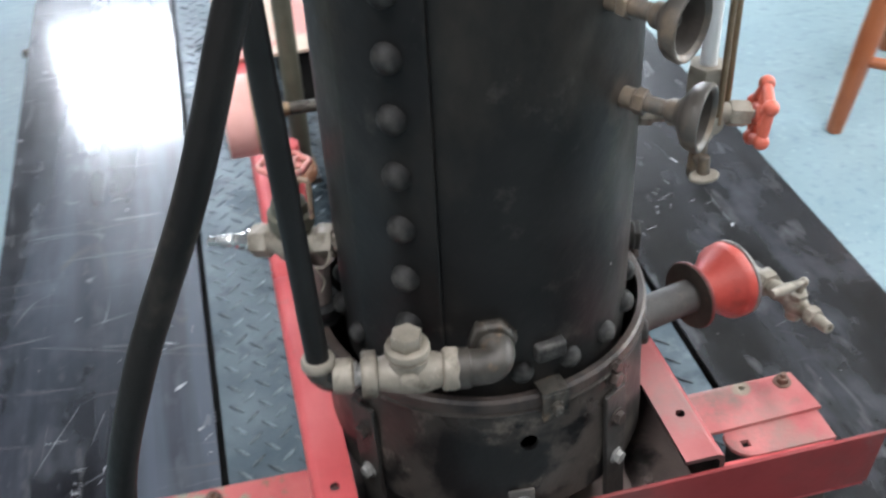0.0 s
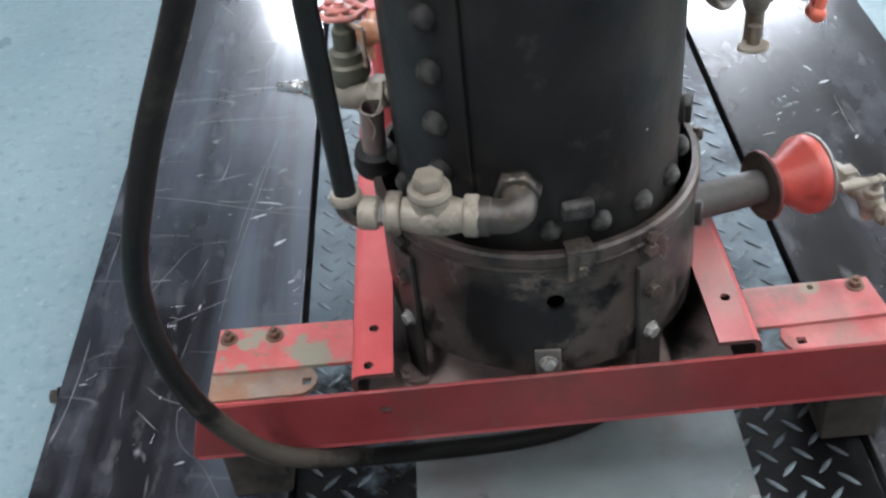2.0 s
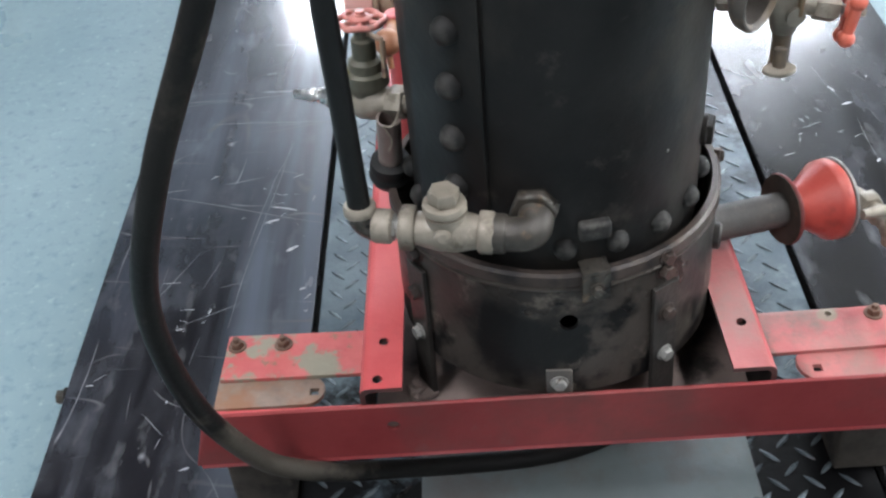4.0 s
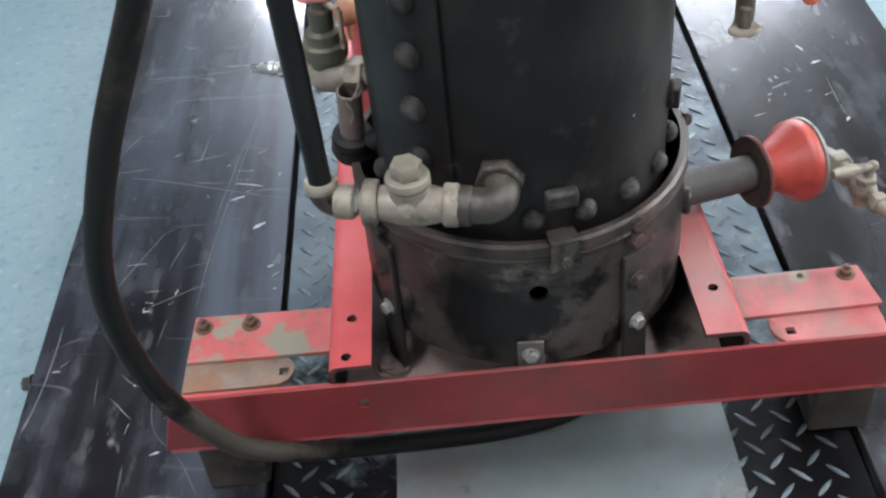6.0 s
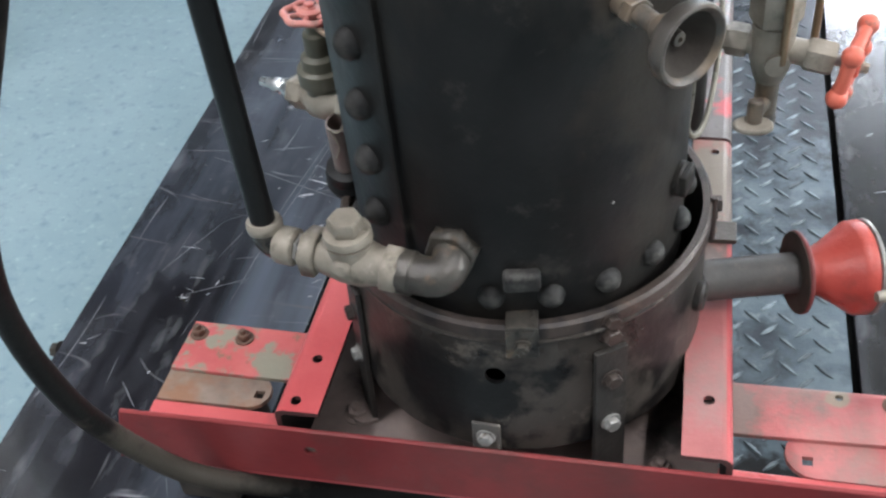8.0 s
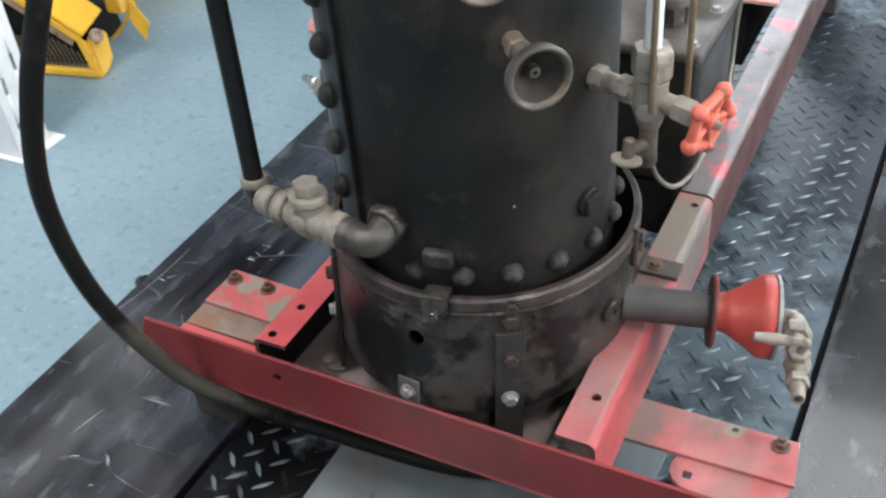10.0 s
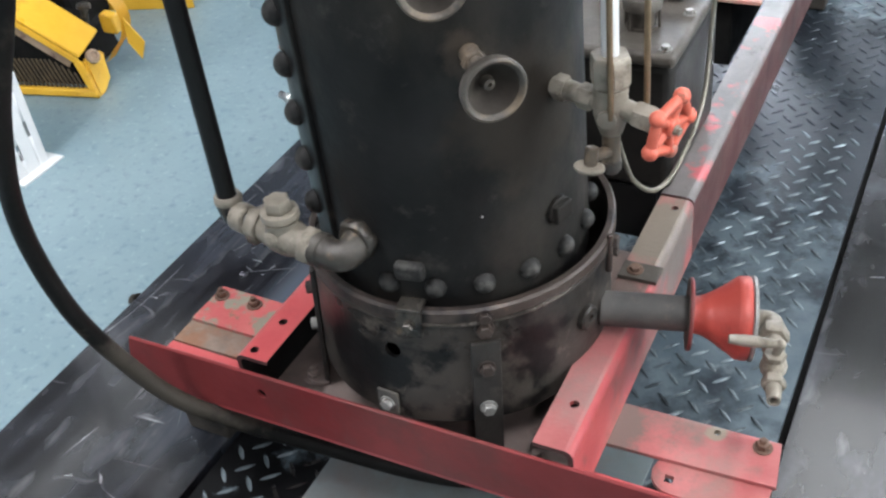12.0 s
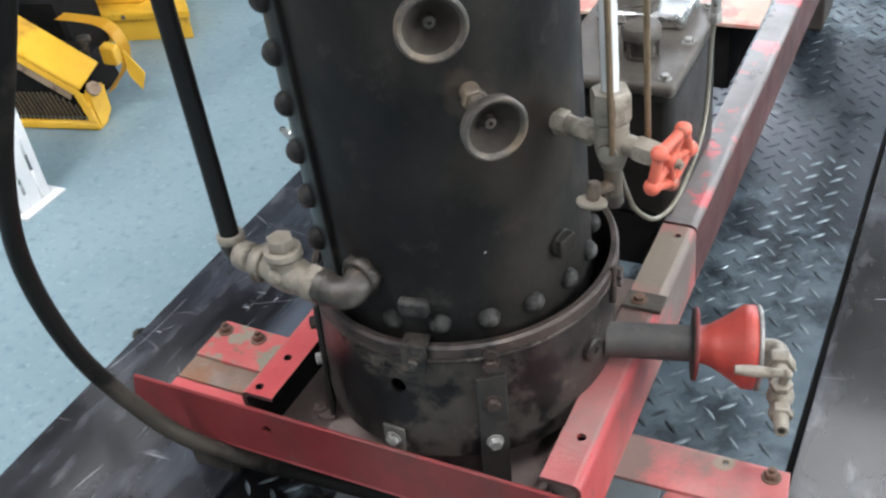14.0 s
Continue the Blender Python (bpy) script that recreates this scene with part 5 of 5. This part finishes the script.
# ---- stop valve at the back of the shell ----
def stop_valve():
    C = Vector((-0.164, 0.047, 0.4040))
    v = thing("stop_valve", C, "brass stop valve with a faded red handwheel and hose tail", "valve")
    x = Vector((0.0756, -0.0408, 0.0132)).normalized()
    part("body", merged(lathe(C - x * 0.026, x, [(0, 0.0115), (0.010, 0.0125), (0.018, 0.0185), (0.036, 0.0185), (0.046, 0.0125), (0.062, 0.012)], 26), hexa(C - x * 0.040, C - x * 0.022, 0.027), hexa(C + x * 0.024, C + x * 0.042, 0.027)), M_BRASS, v, "dusty brass body")
    part("bonnet", merged(lathe(C, (0.02, 0, 1), [(0.006, 0.0155), (0.018, 0.0165), (0.019, 0.0205), (0.032, 0.0205), (0.034, 0.0165), (0.043, 0.0155), (0.046, 0.011), (0.064, 0.011), (0.066, 0.008), (0.092, 0.0045)], 26)), M_OLIVE, v, "dark olive bonnet")
    part("hose_tail", merged(lathe(C - x * 0.040, -x, [(0, 0.0115), (0.004, 0.0115), (0.006, 0.0085), (0.012, 0.0085), (0.013, 0.0055), (0.017, 0.0075), (0.021, 0.0055), (0.024, 0.007), (0.037, 0.0045), (0.046, 0.0045)], 18)), M_BRIGHT, v, "bright ribbed hose tail")
    W = Vector((-0.162, 0.0425, 0.4885))
    n = Vector((0.05, 0.10, 1)).normalized()
    F = frame_to(W, n)
    w = part("handwheel", lobed_rim(W, n, 0.0205, 0.0013, 6, 0.0029), M_PINKWHEEL, v, "faded red round handwheel")
    part("hub", lathe(F @ Vector((0, 0, -0.004)), n, [(0, 0.007), (0.005, 0.0105), (0.007, 0.0105), (0.0085, 0.0085), (0.009, 0.004)], 24), M_PINKWHEEL, w)
    for k in range(6):
        part("spoke", rod(W, F @ Vector((0.0195 * math.cos(k * 1.0472), 0.0195 * math.sin(k * 1.0472), 0)), 0.0024, 10), M_PINKWHEEL, w)
    part("hub_nut", bolt_on(F @ Vector((0, 0, 0.005)), n, 0.008, 0.003), M_PINKWHEEL, w)
    part("shell_nipple", rod(C + x * 0.034, C + x * 0.062, 0.0105, 20), M_BRASS, v)
    part("lock_strap", merged(rod((-0.1444, 0.0315, 0.474), (-0.1455, 0.0315, 0.436), 0.0026, 10), rod((-0.1444, 0.0315, 0.474), (-0.157, 0.0375, 0.478), 0.0024, 10)), M_TAN, v, "thin tan locking strap")
    u = thing("upright_pipe", (-0.122, 0.43, 0.2165), "olive-grey upright steam pipe standing on the chassis rail", "pipe")
    part("foot", box(-0.165, -0.103, 0.412, 0.448, 0.2152, 0.2225, 0.002), M_DARKCASE, u)
    part("pipe", rod((-0.122, 0.43, 0.2226), (-0.118, 0.42, 0.92), 0.0118, 24), M_OLIVE, u, "olive-grey pipe")
    part("socket", lathe((-0.122, 0.43, 0.2228), (0.006, -0.014, 1), [(0, 0.0165), (0.020, 0.0165), (0.023, 0.0125)], 24), M_OLIVE, u)
    s = thing("pipe_stub", (-0.152, 0.043, 0.324), "dark open pipe stub with a black rubber sleeve and tie wire", "pipe stub")
    p0, p1 = Vector((-0.152, 0.035, 0.322)), Vector((-0.1463, 0.019, 0.397))
    part("stub", lathe(p0, p1 - p0, [(0, 0.0115), (0.0805, 0.0115), (0.081, 0.0095), (0.045, 0.009), (0.044, 0.001)], 24), M_BASE, s, "rusty open pipe")
    part("sleeve", merged(lathe(p0 - (p1 - p0) * 0.02, p1 - p0, [(0, 0.013), (0.001, 0.019), (0.008, 0.0215), (0.014, 0.019), (0.018, 0.0205), (0.026, 0.019), (0.028, 0.0127)], 28)), M_RUBBER, s, "black rubber sleeve")
    part("spigot", rod(p0 + Vector((0.0, 0.001, 0.004)), (-0.118, 0.038, 0.325), 0.009), M_BASE, s)
    part("tie_wire", tube(smooth_path([p1 + Vector((0.014, 0, 0.03)), p1 + Vector((0.010, -0.008, 0.012)), p1 + Vector((0.003, -0.013, 0.002)), p1 + Vector((-0.004, -0.012, 0.003)), p1 + Vector((0.002, -0.0135, -0.012)), p1 + Vector((-0.002, -0.014, -0.024))], 6), 0.0009, 8), M_BRASS, s, "thin tie wire")


stop_valve()


# ---- engine parts behind the boiler ----
def gear_case():
    c = thing("gear_case", (0.08, 0.32, 0.17), "grey cast gear case with a lid and round breather", "gear case")
    # body in a darker casting than the lid
    part("case", box(0.010, 0.1535, 0.2685, 0.460, 0.2165, 0.386, 0.012, 3), M_DARKCASE, c, "dark case")
    part("foot", box(0.02, 0.135, 0.272, 0.45, 0.139, 0.216, 0.003), M_DARKPLATE, c)
    part("lid", box(0.004, 0.158, 0.257, 0.468, 0.387, 0.403, 0.006, 3), M_CASE, c, "cast lid with a lip")
    bx, by = 0.102, 0.322
    breather = part("breather", lathe((bx, by, 0.403), (0, 0, 1), [(0, 0.019), (0.003, 0.019), (0.003, 0.0145), (0.0205, 0.0145)], 28), M_CASE, c, "round breather")
    part("breather_cap", lathe((bx, by, 0.4265), (0, 0, 1), [(0, 0.018), (0.0, 0.0225), (0.009, 0.0225), (0.0135, 0.0195), (0.0145, 0.012)], 32), M_CASE, breather)
    for k in range(6):
        a = 1.047 * k
        x, y = bx + 0.0195 * math.cos(a), by + 0.0195 * math.sin(a)
        part("cage_post", rod((x, y, 0.4032), (x, y, 0.4263), 0.002, 8), M_CASE, breather)
    for x, y in ((0.145, 0.360), (0.144, 0.272), (0.018, 0.272), (0.145, 0.452)):
        part("lid_bolt", bolt_up((x, y, 0.403), 0.009, 0.005, False), M_BOLT, c)
    part("top_cover", box(0.025, 0.133, 0.385, 0.462, 0.4035, 0.421, 0.006, 3), M_BRIGHT, c, "shiny top cover")
    part("column", lathe((0.062, 0.430, 0.4215), (0, 0, 1), [(0, 0.03), (0.01, 0.03), (0.012, 0.022), (0.16, 0.022), (0.165, 0.03), (0.19, 0.03)], 32), M_CASE, c)
    part("side_flange", lathe((0.0105, 0.35, 0.340), (-1, 0, 0), [(0, 0.045), (0.012, 0.045), (0.014, 0.03), (0.05, 0.03)], 32), M_CASE, c)
    e = thing("control_post", (-0.1465, 0.227, 0.2155), "red control post with brown turned knobs", "bracket")
    part("knob", merged(lathe((-0.1465, 0.229, 0.328), (0.25, 1, 0), [(0, 0.007), (0.02, 0.007), (0.036, 0.012), (0.044, 0.018), (0.054, 0.017), (0.058, 0.010), (0.062, 0.010)], 22)), M_WOODBALL, e, "brown turned knob")
    part("red_post", rod((-0.1465, 0.227, 0.2155), (-0.1465, 0.227, 0.3965), 0.0105, 18), M_RED, e, "red round post")
    part("ball_knob", merged(ball((-0.1523, 0.181, 0.387), 0.0145, 18), rod((-0.1523, 0.181, 0.387), (-0.1468, 0.222, 0.387), 0.007, 12), rod((-0.152, 0.179, 0.377), (-0.151, 0.175, 0.359), 0.0035, 10)), M_WOODBALL, e, "red-brown ball knob")


gear_case()


def drum_wheel():
    p = Vector((-0.035, 0.355, 0.357))
    w = thing("drum_wheel", p, "faded pink drum wheel with a tan flange on a shaft", "wheel")
    y, z = 0.357, 0.362
    part("drum", lathe((-0.208, y, z), (1, 0, 0), [(0, 0.020), (0, 0.045), (0.002, 0.047), (0.032, 0.047), (0.033, 0.044)], 48), M_PINKDRUM, w, "faded pink drum")
    part("flange", lathe((-0.1748, y, z), (1, 0, 0), [(0, 0.0475), (0.005, 0.0475), (0.0055, 0.041), (0.0115, 0.041), (0.012, 0.046), (0.020, 0.046), (0.021, 0.044), (0.021, 0.01)], 48), M_TAN, w, "tan dusty flange")
    part("hub", lathe((-0.1536, y, z), (1, 0, 0), [(0, 0.020), (0.006, 0.017), (0.014, 0.009), (0.020, 0.008)], 24), M_COPPER, w, "dull brass hub")
    part("shaft", rod((-0.134, y, z), (-0.0375, y, z - 0.004), 0.0075, 16), M_IRONFIT, w)


drum_wheel()


# ---- things on the floor ----
def stool():
    p = Vector((0.929, 0.829, FLOOR_Z))
    s = thing("wooden_stool", p + Vector((0.16, 0.2, 0)), "varnished red-brown wooden stool with turned legs", "stool")
    H = 0.62
    feet = [(0, 0), (0.27, -0.25), (0.53, 0.02), (0.28, 0.27)]
    c = Vector((0.27, 0.01, 0))
    tops = []
    for x, y in feet:
        f = Vector((x, y, 0))
        tops.append((f, f + (c - f) * 0.42 + Vector((0, 0, H))))
    for f, t in tops:
        part("leg", lathe(p + f, t - f, [(0, 0.0145), (0.004, 0.0165), (0.2, 0.021), (0.45, 0.019), ((t - f).length, 0.016)], 18), M_STOOL, s)
    for i in range(4):
        u = 0.24 if i % 2 == 0 else 0.33
        a, b = (p + f + (t - f) * u for f, t in (tops[i], tops[(i + 1) % 4]))
        part("rung", rod(a, b, 0.011, 14), M_STOOL, s)
    part("seat", lathe(p + c + Vector((0, 0, H - 0.005)), (0, 0, 1), [(0, 0.15), (0.006, 0.165), (0.024, 0.168), (0.032, 0.16), (0.028, 0.10), (0.026, 0.01)], 40), M_STOOL, s)


stool()


def rack_post():
    x, y0, y1 = -1.213, 0.414, 0.495
    r = thing("rack_upright", (x, 0.45, FLOOR_Z), "white slotted steel rack upright on a foot plate", "rack upright")
    z1 = 1.7
    # slotted face, built as strips round the slots
    slots = []
    z = FLOOR_Z + 0.055
    while z < z1 - 0.06:
        slots.append(z)
        z += 0.10
    t = 0.003
    bits = [box(x - t, x, y0, y0 + 0.018, FLOOR_Z + 0.004, z1), box(x - t, x, y0 + 0.026, y1 - 0.026, FLOOR_Z + 0.004, z1), box(x - t, x, y1 - 0.018, y1, FLOOR_Z + 0.004, z1)]
    for col, off in ((y0 + 0.018, 0.0), (y1 - 0.026, 0.035)):
        lo = FLOOR_Z + 0.004
        for s in slots:
            bits.append(box(x - t, x, col, col + 0.008, lo, s + off - 0.018))
            lo = s + off + 0.018
        bits.append(box(x - t, x, col, col + 0.008, lo, z1))
    part("slotted_face", merged(*bits), M_WHITE, r, "white slotted face")
    part("side_flange", box(x - 0.07, x - t - 0.0002, y0, y0 + t, FLOOR_Z + 0.004, z1), M_WHITE, r)
    part("side_flange", box(x - 0.07, x - t - 0.0002, y1 - t, y1, FLOOR_Z + 0.004, z1), M_WHITE, r)
    part("foot_plate", box(x - 0.09, x + 0.022, y0 - 0.012, y1 + 0.022, FLOOR_Z, FLOOR_Z + 0.004, 0.001), M_WHITE, r)


rack_post()


def yellow_machine():
    z = FLOOR_Z
    m = thing("yellow_machine", (-1.42, 0.78, z), "yellow painted floor machine with a grilled cowl and bent lever", "machine")
    # wedge-shaped cowl: sloping top, grilled front
    A, B = Vector((-1.642, 0.659, z)), Vector((-1.280, 0.731, z))
    d = (B - A).normalized()
    back = Vector((-d.y, d.x, 0))
    Lw = 0.4062
    K = (B - A).length / Lw

    def P(s, q, hgt):
        return A + (d * s + back * q + Vector((0, 0, hgt))) * K

    def top(s, q):
        return 0.053 + 0.93 * (Lw - 0.041 - s) + q * (0.85 - 0.45 * (1 - s / Lw))

    def slab(pts, thick, inward, bev=0.003):
        bm = bmesh.new()
        a = [bm.verts.new(p) for p in pts]
        b = [bm.verts.new(p + inward * thick) for p in pts]
        bm.faces.new(a)
        bm.faces.new(b[::-1])
        for i in range(len(pts)):
            j = (i + 1) % len(pts)
            bm.faces.new((a[i], b[i], b[j], a[j]))
        bmesh.ops.recalc_face_normals(bm, faces=bm.faces)
        bmesh.ops.bevel(bm, geom=bm.edges[:], offset=bev, segments=2, affect="EDGES")
        return bm

    e, f = 0.366, -0.06

    def near(a, drop=0.0):
        return P(a, 0.030 - 0.2 * drop, 0.100 + 0.71 * (e - a) - drop)

    def far(a):
        return P(a, 0.136, 0.120 + 0.71 * (e - a))

    part("top_panel", slab([near(f), near(e), far(e), far(f)], 0.008, Vector((-0.6, -0.1, -0.75))), M_YELLOW, m)
    part("front_lip", slab([near(f, 0.028), near(e - 0.006, 0.028), near(e - 0.004, 0.010), near(f, 0.010)], 0.006, back, 0.002), M_YELLOW, m)
    part("bottom_rail", slab([P(f, 0, 0.003), P(Lw, 0, 0.003), P(Lw - 0.008, 0.004, 0.022), P(f, 0.004, 0.022)], 0.016, back), M_YELLOW, m)
    part("front_frame", slab([P(Lw - 0.026, 0.004, 0.0225), P(Lw - 0.004, 0.004, 0.0225), near(e, 0.012), near(e - 0.020, 0.029)], 0.008, back, 0.002), M_YELLOW, m)
    g = part("grille", slab([P(f, 0.026, 0.0245), P(Lw - 0.034, 0.026, 0.0245), P(e - 0.02, 0.046, 0.070), P(f, 0.046, 0.36)], 0.006, back, 0.001), M_DARK, m, "dark grille")
    for k in range(24):
        q = Lw - 0.045 - 0.0125 * k
        hi = min(0.095, 0.058 + 0.71 * (e - q))
        part("grille_bar", tube([P(q, 0.014, 0.0235), P(q - 0.30 * hi, 0.022, hi)], 0.0026, 6), M_GRILLE, g)
    part("cheek", slab([P(Lw + 0.004, 0.0, 0.004), P(Lw + 0.004, 0.04, 0.004), P(Lw - 0.018, 0.095, 0.006), P(e + 0.012, 0.115, 0.075), P(e + 0.010, 0.034, 0.092)], 0.018, Vector((-0.85, 0.1, -0.2)).normalized(), 0.006), M_YELLOW, m, "yellow end cheek")
    # tan in place of yellow paints in the shade under the lip
    part("inner_panel", slab([near(f, 0.034) + back * 0.012, near(e - 0.03, 0.034) + back * 0.012, near(e - 0.04, 0.060) + back * 0.012, near(f, 0.060) + back * 0.012], 0.004, back, 0.001), M_TAN, m, "brown panel over the grille, shade under the lip in its colour")
    part("pivot", lathe(P(e + 0.014, 0.060, 0.085), (0.8, -0.1, 0.5), [(0, 0.017), (0.008, 0.016), (0.010, 0.010), (0.006, 0.006)], 24), M_TAN, m)
    # bent strip lever
    bm = bmesh.new()
    path = smooth_path([P(0.31, 0.122, 0.250), P(0.381, 0.122, 0.243), P(0.429, 0.122, 0.230), P(0.454, 0.122, 0.201), P(0.462, 0.122, 0.159), P(0.448, 0.122, 0.116), P(0.408, 0.122, 0.072), P(0.385, 0.122, 0.045)], 6)
    rows = []
    for p in path:
        w = Vector((0.25, 0.93, 0.2)).normalized() * 0.014
        rows.append([bm.verts.new(p + w), bm.verts.new(p - w)])
    for r0, r1 in zip(rows, rows[1:]):
        bm.faces.new((r0[0], r1[0], r1[1], r0[1]))
    bmesh.ops.solidify(bm, geom=bm.faces[:], thickness=0.004)
    part("lever_arm", bm, M_YELLOW, m, "bent yellow strip lever")
    part("lever_plate", slab([P(0.459, 0.115, 0.166), P(0.501, 0.115, 0.100), P(0.478, 0.118, 0.050), P(0.451, 0.118, 0.094)], 0.004, back, 0.001), M_YELLOW, m, "flat yellow pedal plate")
    part("block", slab([P(0.355, 0.165, 0.095), P(0.395, 0.165, 0.090), P(0.395, 0.165, 0.138), P(0.355, 0.165, 0.145)], 0.03, back), M_YELLOW, m)
    part("engine_block", merged(slab([P(0.0, 0.14, 0.003), P(0.325, 0.14, 0.003), P(0.30, 0.14, 0.10), P(0.0, 0.14, 0.14)], 0.12, back, 0.01),
                                slab([P(-0.05, 0.30, 0.003), P(0.18, 0.30, 0.003), P(0.17, 0.30, 0.21), P(-0.05, 0.30, 0.21)], 0.16, back, 0.01)), M_DARK, m, "near-black block behind the cowl")
    part("knob", lathe(P(0.315, 0.16, 0.10), (0.1, 0.1, 1), [(0, 0.008), (0.055, 0.008), (0.058, 0.016), (0.066, 0.016), (0.070, 0.010)], 18), M_IRONFIT, m, "dull steel knob")
    # low box behind it
    n = thing("yellow_tool_case", (-1.46, 1.20, z), "yellow steel box with a lip standing on the floor", "metal box")
    a, u, v = Vector((-1.532, 1.124, 0)), Vector((0.955, 0.297, 0)) * 0.94, Vector((-0.297, 0.955, 0)) * 0.94

    def plan(*pts):
        return [tuple((a + u * x + v * y)[:2]) for x, y in pts]

    part("body", prism(plan((-0.16, 0), (0.202, 0), (0.07, 0.26), (-0.16, 0.26)), z + 0.0002, z + 0.060, 0.004), M_YELLOW, n)
    part("lid", prism(plan((-0.17, -0.010), (0.212, -0.010), (0.075, 0.27), (-0.17, 0.27)), z + 0.0604, z + 0.082, 0.004), M_YELLOW, n)
    part("top_rib", prism(plan((-0.16, 0.05), (0.06, 0.05), (0.06, 0.20), (-0.16, 0.20)), z + 0.0824, z + 0.125, 0.006), M_YELLOW, n)
    for x in (0.02, 0.17):
        part("rivet", dome(a + u * x - v * 0.0102 + Vector((0, 0, z + 0.071)), -v, 0.006, 0.003), M_CASE, n)


yellow_machine()
